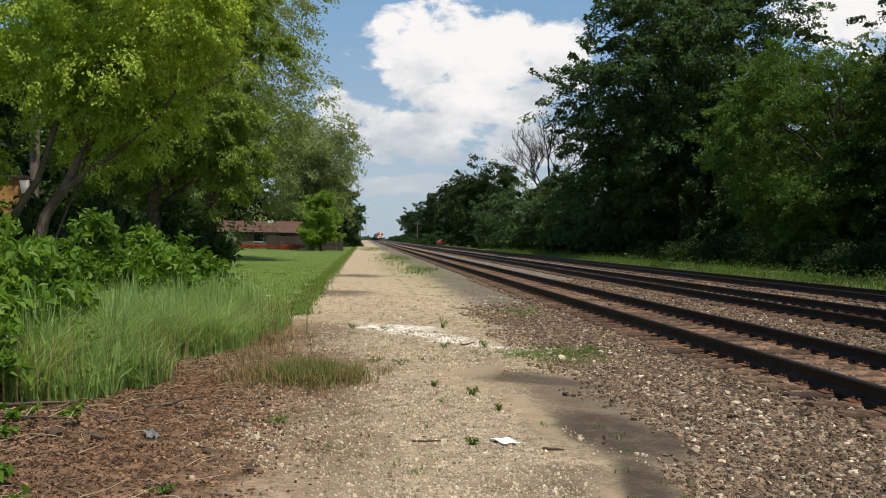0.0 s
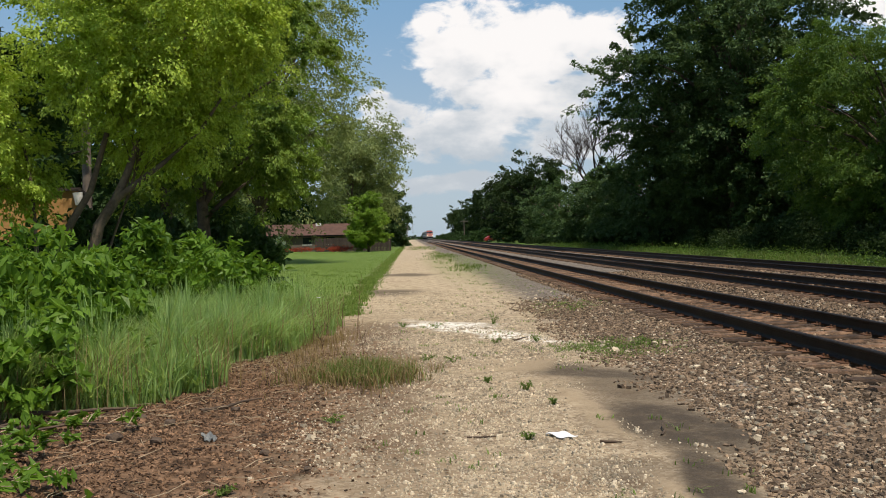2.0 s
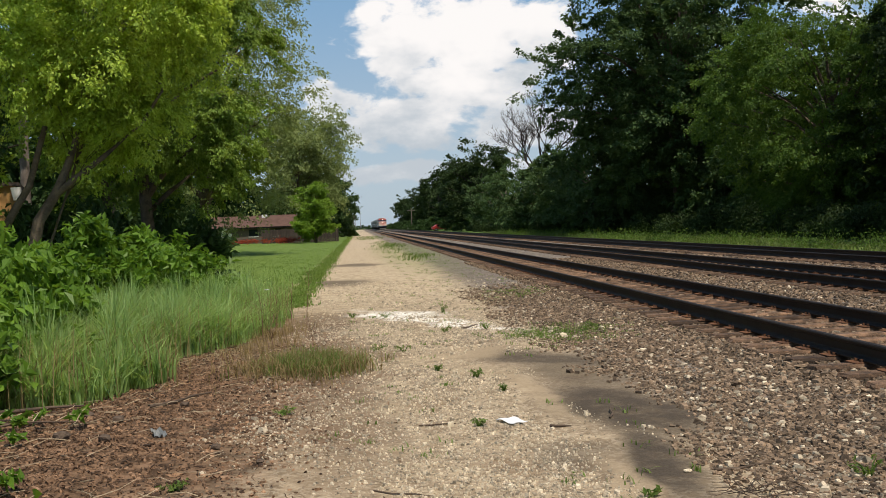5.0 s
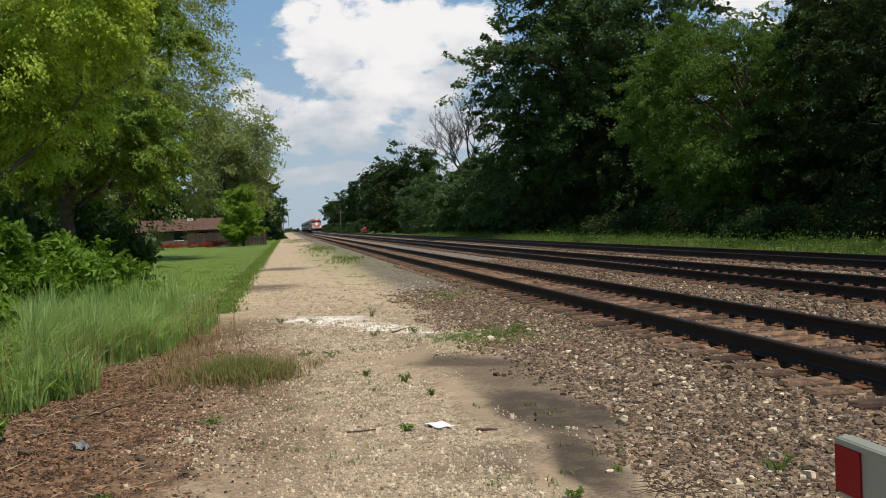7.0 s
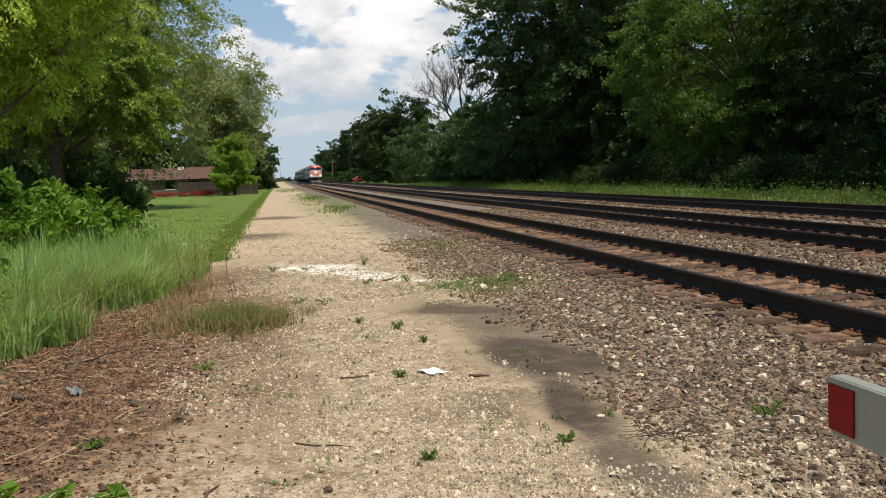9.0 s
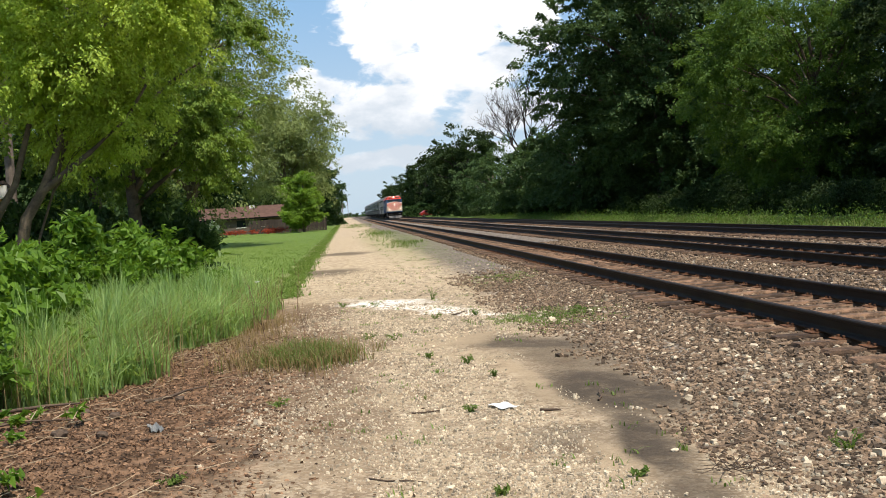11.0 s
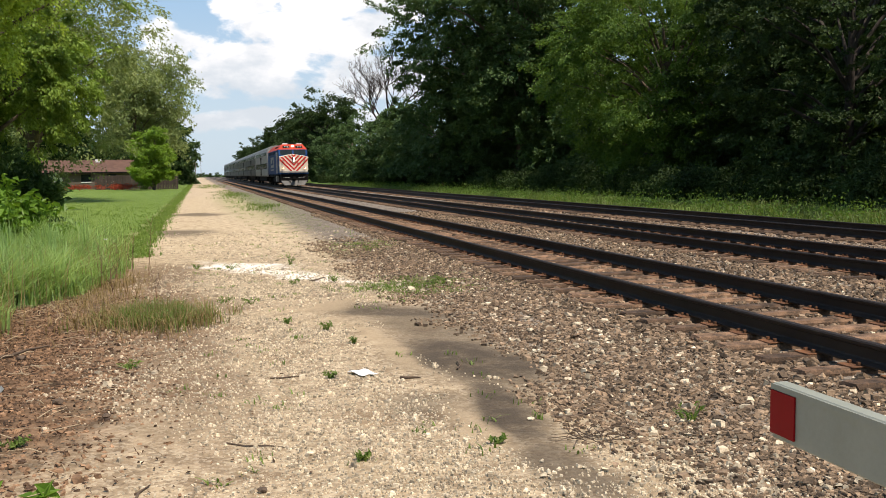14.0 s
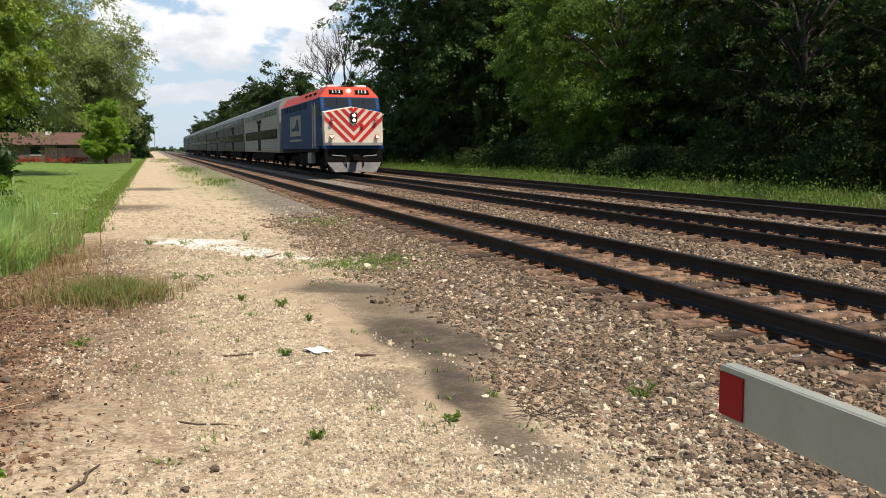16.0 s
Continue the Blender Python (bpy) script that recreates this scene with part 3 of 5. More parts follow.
def tufts(rng, centres, blades, height, width, spread, bend=0.35):
    """Curved grass blades of two quads and a tip around each centre."""
    c = np.repeat(np.asarray(centres, float), blades, 0)
    n = len(c)
    root = c + np.concatenate([rng.normal(0, spread, (n, 2)), np.zeros((n, 1))], 1)
    a = rng.uniform(0, math.tau, n)
    way = np.stack([np.cos(a), np.sin(a), 0 * a], 1)
    side = np.stack([-np.sin(a), np.cos(a), 0 * a], 1) * (width * rng.uniform(0.6, 1.3, n))[:, None]
    h = (height * rng.uniform(0.55, 1.2, n))[:, None]
    b = np.abs(rng.normal(0, bend, n))[:, None] * h
    up = np.array([[0, 0, 1.0]])
    p1 = root + up * h * 0.5 + way * b * 0.25
    p2 = root + up * h * (1.0 - 0.25 * np.minimum(b / h, 1)) + way * b
    verts = np.stack([root - side, root + side, p1 + side * 0.8, p1 - side * 0.8, p2], 1).reshape(-1, 3)
    k = np.arange(n)[:, None] * 5
    faces = np.concatenate([k + (0, 1, 2), k + (0, 2, 3), k + (3, 2, 4)], 1).reshape(-1, 3)
    return verts, faces


def height_at(x, y):
    """The ground: level path, stone bed under the tracks, low verge beyond."""
    x, y = np.asarray(x, float), np.asarray(y, float)
    up = np.interp(x, [-60, -6, -2.3, -1.7, 2.3, 3.5, 4.0, 15.4, 17.6, 20, 60], [0.25, 0.06, 0.03, 0, 0, 0.080, 0.106, 0.106, -0.12, -0.02, 0.3])
    ripple = 0.02 * np.sin(x * 1.7 + y * 0.6) * np.cos(y * 0.83 - x * 0.4) + 0.011 * np.sin(3.1 * x - 1.3) * np.sin(2.7 * y + x)
    calm = np.where((x > 3.2) & (x < 16), 0.25, 1.0) * np.clip(90.0 / np.maximum(np.abs(y), 1.0), 0, 1)
    litter = 0.07 * np.exp(-(((x + 3.1) / 1.3) ** 2 + ((y - 7.6) / 3.0) ** 2))
    return up + ripple * calm + litter


# ---- ground and tracks ----
def make_ground():
    xs = np.concatenate([[-3000, -900, -300, -120, -60, -40, -25, -16, -12], np.arange(-10, 24, 0.22), [26, 30, 40, 60, 120, 300, 900, 3000]])
    ys = np.concatenate([[-2500, -600, -150, -60, -25, -12, -6], np.arange(-4, 32, 0.25), np.arange(32, 90, 2.0), [95, 105, 120, 140, 170, 220, 300, 420, 600, 900, 1800, 4500]])
    gx, gy = np.meshgrid(xs, ys)
    gz = height_at(gx, gy)
    verts = np.stack([gx, gy, gz], -1).reshape(-1, 3)
    w = len(xs)
    i = (np.arange(len(ys) - 1)[:, None] * w + np.arange(w - 1)[None, :]).ravel()
    faces = np.stack([i, i + 1, i + 1 + w, i + w], 1)
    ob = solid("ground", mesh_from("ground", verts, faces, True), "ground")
    return tagged(ob, "sandy gravel path, stone bed and turf beside the railway", "ground", kind="structure")


ground = make_ground()
RAIL_TOP, RAIL_H = 0.35, 0.172
TRACKS = (5.28, 9.50, 13.92)
RAIL_SHAPE = [(-0.07, 0), (0.07, 0), (0.07, 0.012), (0.018, 0.03), (0.009, 0.045), (0.009, 0.125), (0.034, 0.137), (0.037, 0.160), (0.028, 0.172),
              (-0.028, 0.172), (-0.037, 0.160), (-0.034, 0.137), (-0.009, 0.125), (-0.009, 0.045), (-0.018, 0.03), (-0.07, 0.012)]


def tie_mesh(seed, length=2.6):
    rng = random.Random(seed)
    bm = bmesh.new()
    add_box(bm, -length / 2, length / 2, -0.104, 0.104, -0.17, 0.0, 0.026)
    for v in bm.verts:
        v.co += Vector((rng.uniform(-0.02, 0.02), rng.uniform(-0.008, 0.008), rng.uniform(-0.006, 0.006)))
    me = bpy.data.meshes.new("tie")
    bm.to_mesh(me)
    bm.free()
    me.materials.append(M["tie"])
    return me


def plate_mesh():
    bm = box(-0.17, 0.17, -0.09, 0.09, 0.0, 0.011, 0.003)
    for sx in (-1, 1):
        for sy in (-0.05, 0.05):
            add_box(bm, sx * 0.086 - 0.014, sx * 0.086 + 0.014, sy - 0.011, sy + 0.011, 0.014, 0.036)
    me = bpy.data.meshes.new("tie_plate")
    bm.to_mesh(me)
    bm.free()
    me.materials.append(M["plate"])
    return me


TIE_AT = {0: [], 1: [], 2: []}
TIES = [tie_mesh(i) for i in range(6)]
PLATE = plate_mesh()


def make_track(index, cx, near, count, plates):
    rng = random.Random(40 + index)
    ob = thing("railway_track", "standard gauge railway track of dark rails on weathered timber ties", "railway track", "parallel tracks", at=pose(cx, 0, 0))
    ob["kind"] = "structure"
    for sx in (-1, 1):
        part("rail", prism([(px + sx * 0.7525, pz + RAIL_TOP - RAIL_H) for px, pz in RAIL_SHAPE], "y", -30, 900), "rail", ob, "dark rust-brown steel rail")
    top = RAIL_TOP - RAIL_H - 0.016
    far_v, far_f = [], []
    for k in range(int((560 - near) / 0.51)):
        y = near + k * 0.51 + rng.uniform(-0.03, 0.03)
        shift, turn = rng.uniform(-0.05, 0.05), rng.uniform(-1.2, 1.2)
        TIE_AT[index].append(y)
        if k < count:
            tie = solid("tie", rng.choice(TIES), None, ob, at=pose(shift, y, top, 0, 0, turn))
            if k < plates:
                for sx in (-1, 1):
                    solid("tie_plate", PLATE, None, ob, at=pose(sx * 0.7525, y, top + 0.001))
        elif y < 260:
            n = len(far_v)
            x0, x1 = shift - 1.3, shift + 1.3
            far_v += [(x0, y - 0.11, top), (x1, y - 0.11, top), (x1, y + 0.11, top), (x0, y + 0.11, top), (x0, y - 0.11, top - 0.1), (x1, y - 0.11, top - 0.1)]
            far_f += [(n, n + 1, n + 2, n + 3), (n + 4, n + 5, n + 1, n)]
    rest = solid("distant_ties", mesh_from("distant_ties", far_v, far_f), "tie", ob)
    tagged(rest, kind="stuff")


for index, cx in enumerate(TRACKS):
    make_track(index, cx, (2.0, 7.0, 11.0)[index], (240, 130, 90)[index], (60, 30, 12)[index])


def stones(name, label, rng, n, xr, yr, size, material, lift=0.0, skip_rails=False, power=1.0, avoid=None):
    """Loose angular stones, each a squashed and skewed block."""
    x = rng.uniform(*xr, n)
    y = yr[0] + (yr[1] - yr[0]) * rng.random(n) ** power
    if skip_rails:
        keep = np.ones(n, bool)
        for cx in TRACKS:
            for sx in (-0.7525, 0.7525):
                keep &= np.abs(x - cx - sx) > 0.11
        for index, cx in enumerate(TRACKS):
            rows = np.sort(np.array(TIE_AT[index]))
            near = rows[np.clip(np.searchsorted(rows, y), 1, len(rows) - 1)]
            before = rows[np.clip(np.searchsorted(rows, y) - 1, 0, len(rows) - 1)]
            gap = np.minimum(np.abs(y - near), np.abs(y - before))
            keep &= (np.abs(x - cx) > 1.28) | (gap > 0.122) | (rng.random(n) < 0.03)
        x, y = x[keep], y[keep]
        n = len(x)
    if avoid is not None:
        keep = ~avoid(x, y, rng)
        x, y = x[keep], y[keep]
        n = len(x)
    z = height_at(x, y) + lift
    s = size * rng.lognormal(0, 0.28, n)
    corner = np.array([(-1, -1, -1), (1, -1, -1), (1, 1, -1), (-1, 1, -1), (-0.7, -0.7, 1), (0.7, -0.7, 1), (0.7, 0.7, 1), (-0.7, 0.7, 1)], float) * 0.5
    shape = corner[None] * rng.uniform(0.6, 1.25, (n, 1, 3)) + rng.normal(0, 0.13, (n, 8, 3))
    a, b = rng.uniform(0, math.tau, n), rng.normal(0, 0.3, n)
    ca, sa, cb, sb = np.cos(a)[:, None], np.sin(a)[:, None], np.cos(b)[:, None], np.sin(b)[:, None]
    px, py, pz = shape[..., 0], shape[..., 1], shape[..., 2] * 0.6
    px, pz = px * cb + pz * sb, pz * cb - px * sb
    px, py = px * ca - py * sa, px * sa + py * ca
    verts = np.stack([px * s[:, None] + x[:, None], py * s[:, None] + y[:, None], pz * s[:, None] + (z + s * 0.10)[:, None]], -1).reshape(-1, 3)
    quad = np.array([(4, 5, 6, 7), (0, 1, 5, 4), (1, 2, 6, 5), (2, 3, 7, 6), (3, 0, 4, 7)])
    faces = (np.arange(n)[:, None, None] * 8 + quad[None]).reshape(-1, 4)
    ob = solid(name, mesh_from(name, verts, faces), material)
    return tagged(ob, label, "stones", kind="stuff")


def few_stones(x, y, rng):
    """Few stones show in the dark ovals, the sand and the leaf litter, and at the path's soft edges."""
    hide = np.zeros(len(x))
    for cx, cy, rx, ry in ((1.85, 10.9, 0.6, 0.9), (1.92, 8.6, 0.45, 1.7), (2.16, 7.55, 0.3, 0.6), (1.66, 6.2, 0.22, 1.0), (1.38, 8.7, 0.16, 1.4), (1.05, 11.9, 0.6, 0.5)):
        hide = np.maximum(hide, 1.6 - np.hypot((x - cx) / rx, (y - cy) / ry) * 0.6)
    hide = np.maximum(hide, np.interp(x + 0.3 * np.sin(y * 0.9), [-1.4, 0.7], [1.0, 0.0]))
    hide = np.maximum(hide, np.interp(y, [11, 19], [0.0, 1.0]))
    patchy = 0.22 * np.sin(x * 2.3 + np.sin(y * 1.1)) * np.sin(y * 1.7 + 1.0) + 0.16 * np.sin(x * 6.1 - y) * np.sin(y * 4.3 + x)
    return rng.random(len(x)) < np.where(hide > 1.12, 1.0, hide + patchy)


def thin_edge(x, y, rng):
    """The stone bed thins out towards the path."""
    wave = 0.25 * np.sin(y * 1.3) + 0.15 * np.sin(y * 3.1 + 1)
    hide = np.maximum(np.interp(x + wave, [2.0, 3.0], [0.97, 0.0]), np.interp(y, [15, 24], [0.0, 1.0]))
    for cx, cy, rx, ry in ((1.85, 10.9, 0.6, 0.9), (1.92, 8.6, 0.45, 1.7), (2.16, 7.55, 0.3, 0.6), (1.66, 6.2, 0.22, 1.0)):
        hide = np.maximum(hide, 1.45 - np.hypot((x - cx) / rx, (y - cy) / ry) * 0.7)
    return rng.random(len(x)) < hide


def chips(name, label, rng, n, xr, yr, size, material, avoid, power=1.5):
    """Small flat-based stone chips, five faces each."""
    x = rng.uniform(*xr, n)
    y = yr[0] + (yr[1] - yr[0]) * rng.random(n) ** power
    keep = ~avoid(x, y, rng)
    x, y = x[keep], y[keep]
    n = len(x)
    s = size * rng.lognormal(0, 0.4, n)[:, None]
    a = rng.uniform(0, math.tau, (n, 1)) + np.arange(4)[None] * (math.tau / 4) + rng.normal(0, 0.25, (n, 4))
    r = s * rng.uniform(0.4, 0.65, (n, 4))
    z = height_at(x, y)[:, None]
    rim = np.stack([x[:, None] + np.cos(a) * r, y[:, None] + np.sin(a) * r, z + np.zeros((n, 4)) - 0.002], -1)
    t = r * rng.uniform(0.55, 0.9, (n, 4))
    lid = np.stack([x[:, None] + np.cos(a) * t, y[:, None] + np.sin(a) * t, z + s * rng.uniform(0.3, 0.6, (n, 4))], -1)
    verts = np.concatenate([rim, lid], 1).reshape(-1, 3)
    quad = np.array([(4, 5, 6, 7), (0, 1, 5, 4), (1, 2, 6, 5), (2, 3, 7, 6), (3, 0, 4, 7)])
    faces = (np.arange(n)[:, None, None] * 8 + quad[None]).reshape(-1, 4)
    return tagged(solid(name, mesh_from(name, verts, faces), material), label, "stones", kind="stuff")


rng = np.random.default_rng(5)
stones("ballast_stones", "crushed grey and brown railway ballast stones", rng, 52000, (1.9, 4.1), (3.2, 24), 0.031, "stone", power=1.4, avoid=thin_edge)
stones("ballast_stones", "crushed ballast stones between the rails", rng, 50000, (3.75, 12.2), (4.0, 36), 0.044, "stone", 0.012, skip_rails=True, power=1.35)
stones("ballast_stones", "crushed ballast stones along the far track", rng, 9000, (12.2, 16.4), (12, 48), 0.065, "stone", -0.012, skip_rails=True)
stones("ballast_stones", "fine crushed stones where the ballast meets the path", rng, 14000, (1.9, 3.5), (3.2, 13), 0.020, "stone", power=1.5, avoid=thin_edge)
chips("path_pebbles", "pale limestone chips scattered over the path", rng, 105000, (-1.6, 2.7), (3.2, 17), 0.0135, "pebble", few_stones, 1.7)
chips("path_pebbles", "pale chips lying along the farther path", rng, 16000, (-1.3, 2.4), (10.5, 28), 0.019, "pebble", lambda x, y, r: (r.random(len(x)) < 0.45 + 0.45 * np.sin(x * 2 + y) * np.sin(y * 0.9)) | (np.hypot((x - 1.75) / 1.0, (y - 10.6) / 1.7) < 1), 1.2)
stones("ballast_stones", "pale stones scattered among the ballast", rng, 2600, (2.4, 12.0), (4, 26), 0.040, "pebble", 0.010, skip_rails=True, power=1.3)
stones("path_pebbles", "larger pale stones beside the ballast", rng, 1700, (1.4, 4.0), (3.2, 14), 0.024, "pebble", 0.012, power=1.3, avoid=few_stones)


def off_mulch(x, y, rng):
    """Crumbs lie only in the brown litter along the tall grass."""
    return rng.random(len(x)) > 1.35 - 0.8 * np.hypot((x + 2.7) / 1.5, (y - 7.6) / 3.6)


stones("mulch_crumbs", "crumbs of dark brown bark mulch and earth", rng, 15000, (-5.0, -0.5), (3.4, 13), 0.021, "litter", avoid=off_mulch)
stones("mulch_clods", "rough clods of brown bark and earth", rng, 5200, (-4.6, -0.9), (3.6, 12), 0.029, "litter", avoid=off_mulch)


# ---- train ----
def clip_half(poly, a, b, c):
    """The part of a flat outline where a x + b y <= c."""
    out = []
    for i, p in enumerate(poly):
        q = poly[(i + 1) % len(poly)]
        dp, dq = a * p[0] + b * p[1] - c, a * q[0] + b * q[1] - c
        if dp <= 0:
            out.append(p)
        if dp * dq < 0:
            f = dp / (dp - dq)
            out.append((p[0] + f * (q[0] - p[0]), p[1] + f * (q[1] - p[1])))
    return out


def wheel_set(parent, y, r=0.5, gauge=0.7525):
    for sx in (-1, 1):
        w = part("wheel", rod((sx * (gauge - 0.02), y, r), (sx * (gauge + 0.11), y, r), r, sides=20), "black", parent)
        bm = rod((sx * (gauge + 0.10), y, r), (sx * (gauge + 0.22), y, r), 0.14, sides=10)
        part("axle_box", bm, "black", w)


def truck(parent, y, span=2.7, r=0.5):
    bm = bmesh.new()
    for sx in (-1, 1):
        add_box(bm, sx * 1.0 - 0.09, sx * 1.0 + 0.09, y - span / 2 - 0.65, y + span / 2 + 0.65, 0.52, 0.86, 0.03)
        add_box(bm, sx * 1.0 - 0.12, sx * 1.0 + 0.12, y - 0.35, y + 0.35, 0.3, 0.6, 0.03)
    add_box(bm, -0.95, 0.95, y - 0.3, y + 0.3, 0.6, 0.98, 0.03)
    t = part("truck", bm, "black", parent, "grimy black wheel truck")
    for dy in (-span / 2, span / 2):
        wheel_set(t, y + dy, r)


def lettering(text, size, name, material, parent, at):
    curve = bpy.data.curves.new(name, "FONT")
    curve.body, curve.size, curve.extrude, curve.align_x, curve.align_y = text, size, 0.006, "CENTER", "CENTER"
    tmp = bpy.data.objects.new(name, curve)
    scene.collection.objects.link(tmp)
    bpy.context.view_layer.update()
    me = bpy.data.meshes.new_from_object(tmp.evaluated_get(bpy.context.evaluated_depsgraph_get()))
    bpy.data.objects.remove(tmp)
    me.materials.clear()
    return solid(name, me, material, parent, at=at)


def make_locomotive():
    ob = thing("locomotive", "blue diesel locomotive with red roof and red-and-cream chevron nose, headlights lit", "locomotive")
    # cowl body, front face towards -y
    side = [(-1.53, 1.30), (-1.53, 3.92), (1.53, 3.92), (1.53, 1.30)]
    part("body", prism(side, "y", 2.35, 16.9), "blue", ob, "blue painted cowl body")
    roof = [(-1.535, 3.925), (-1.10, 4.50), (1.10, 4.50), (1.535, 3.925)]
    part("roof", prism(roof, "y", 2.9, 16.9), "red", ob, "orange-red roof with chamfered edges")
    # cab: shoulder block and sloping red brow
    bm = bmesh.new()
    add_hull(bm, [(sx * 1.53, y, z) for sx in (-1, 1) for y, z in ((1.15, 1.45), (1.35, 3.34), (1.58, 3.94), (2.34, 3.94), (2.34, 1.45))])
    part("cab", bm, "blue", ob, "blue cab front round the windshield")
    bm = bmesh.new()
    add_hull(bm, [(sx * w, y, z) for sx in (-1, 1) for w, y, z in ((1.54, 1.57, 3.945), (1.12, 2.00, 4.50), (1.54, 2.895, 3.945), (1.12, 2.895, 4.50))])
    brow = part("roof_brow", bm, "red", ob, "orange-red brow over the windshield")
    for sx in (-1, 1):
        pane = [(sx * 0.08, 0), (sx * 1.36, 0), (sx * 1.34, 0.56), (sx * 0.08, 0.56)]
        tilt = math.degrees(math.atan2(0.23, 0.60))
        w = part("windshield", prism(pane, "y", -0.03, 0.02), "glass", ob, at=pose(0, 1.375, 3.36, -tilt, 0, 0))
        part("wiper", box(sx * 0.7 - 0.012, sx * 0.7 + 0.012, -0.05, -0.03, 0.22, 0.55), "black", w)
        part("cab_window", box(sx * 1.53 - 0.015, sx * 1.53 + 0.015, 1.95, 2.7, 2.95, 3.6), "glass", ob)
        part("cab_door", box(sx * 1.535 - 0.02, sx * 1.535 + 0.02, 3.0, 3.62, 1.45, 3.55, 0.01), "grey", ob, "grey steel cab side door")
        for y in (2.92, 3.72):
            part("grab_rail", rod((sx * 1.60, y, 1.35), (sx * 1.60, y, 3.7), 0.022, sides=6), "cream", ob)
        # number boards
        b = part("number_board", box(sx * 0.68 - 0.36, sx * 0.68 + 0.36, -0.04, 0.03, -0.13, 0.13), "black", ob, "black number board with white digits", at=pose(0, 1.765, 4.21, -37, 0, 0))
        for k, c in enumerate("113"):
            lettering(c, 0.27, "digit", "white", b, pose(sx * 0.68 + (k - 1) * 0.17, -0.045, 0.0, 90, 0, 0))
        # ditch and nose lamps
        h = part("ditch_light", rod((sx * 1.16, 0.36, 1.93), (sx * 1.16, 0.52, 1.93), 0.105, sides=14), "stripe_red", ob)
        part("lens", rod((sx * 1.16, 0.345, 1.93), (sx * 1.16, 0.365, 1.93), 0.058, sides=14), "amber", h)
        c = part("classification_light", rod((sx * 1.12, 0.42, 2.78), (sx * 1.12, 0.56, 2.78), 0.09, sides=12), "stripe_red", ob)
        part("lens", rod((sx * 1.12, 0.405, 2.78), (sx * 1.12, 0.425, 2.78), 0.055, sides=12), "grey", c)
        for z in (2.3, 3.05):
            part("hand_grip", rod((sx * 1.58, 0.62, z), (sx * 1.58, 1.1, z), 0.02, sides=6), "cream", ob)
        part("uncoupling_lever", rod((sx * 0.45, 0.42, 0.93), (sx * 1.15, 0.42, 0.99), 0.022, sides=6), "grey", ob)
        part("step_well", box(sx * 1.30 - 0.16, sx * 1.30 + 0.16, 0.55, 1.05, 0.45, 1.3, 0.02), "black", ob)
        for k in range(5):
            y0 = 6.0 + k * 1.9
            part("side_grille", box(sx * 1.53 - 0.02, sx * 1.53 + 0.02, y0, y0 + 1.5, 3.52, 3.86), "grille", ob)
    # nose with chevrons of separate strips
    bm = bmesh.new()
    add_hull(bm, [(sx * w, y, z) for sx in (-1, 1) for w, y, z in ((1.50, 0.55, 1.62), (1.50, 0.66, 3.12), (0.02, 0.684, 3.42), (1.50, 1.34, 3.20), (1.50, 1.16, 1.62), (0.02, 1.36, 3.46))])
    nose = part("nose", bm, "cream", ob, "cream nose with red chevron stripes")
    tilt = math.degrees(math.atan2(0.11, 1.5))
    for k in range(-1, 6):
        low = 0.08 + k * 0.46
        for sx in (-1, 1):
            strip = [(0, low), (sx * 1.49, low + 1.49 * 1.02), (sx * 1.49, low + 0.24 + 1.49 * 1.02), (0, low + 0.24)]
            for cut in ((0, -1, -0.02), (sx * 0.2, 1, 1.80)):
                strip = clip_half(strip, *cut)
            if len(strip) > 2:
                part("stripe", prism([(p[0], p[1]) for p in strip], "y", -0.022, 0.01), "stripe_red", nose, at=pose(0, 0.552, 1.62, -tilt, 0, 0))
    lamp = part("headlight_housing", box(-0.16, 0.16, 0.50, 0.60, 2.62, 3.12, 0.02), "black", ob)
    for z in (2.75, 2.99):
        part("headlight", rod((0, 0.485, z), (0, 0.505, z), 0.068, sides=14), "lamp", lamp, "lit round headlight")
    part("beacon", rod((0, 1.76, 4.30), (0, 1.86, 4.30), 0.085, sides=14), "lamp", brow, "lit upper headlight")
    part("nose_latch", box(0.34, 0.48, 0.50, 0.58, 2.38, 2.56, 0.01), "stripe_red", ob)
    # anticlimber, buffer beam, pilot plough, coupler
    part("anticlimber", prism([(-1.2, 0.32), (1.2, 0.32), (1.5, 0.62), (1.5, 1.2), (-1.5, 1.2), (-1.5, 0.62)], "z", 1.48, 1.62), "grey", ob, "light grey anticlimber ledge")
    part("front_sill", box(-1.53, 1.53, 0.56, 1.2, 1.30, 1.48, 0.02), "blue", ob)
    part("buffer_beam", box(-1.45, 1.45, 0.58, 1.15, 0.62, 1.30, 0.03), "black", ob)
    bm = bmesh.new()
    add_hull(bm, [(-1.40, 0.52, 0.62), (1.40, 0.52, 0.62), (-1.05, 0.16, 0.14), (1.05, 0.16, 0.14), (-1.40, 0.75, 0.62), (1.40, 0.75, 0.62), (-1.10, 0.75, 0.14), (1.10, 0.75, 0.14)])
    part("pilot_plough", bm, "plough", ob, "light grey snow plough pilot")
    bm = box(-0.16, 0.16, -0.05, 0.6, 0.72, 1.0, 0.04)
    add_box(bm, -0.22, 0.12, -0.22, 0.02, 0.70, 1.02, 0.05)
    part("coupler", bm, "black", ob)
    for dx in (-0.55, 0.5):
        part("air_hose", rod((dx, 0.45, 0.98), (dx * 0.8, 0.30, 0.42), 0.035, sides=6), "black", ob)
    # roof gear
    horn = part("horn", box(-0.30, 0.30, 2.3, 2.42, 4.50, 4.56), "black", ob)
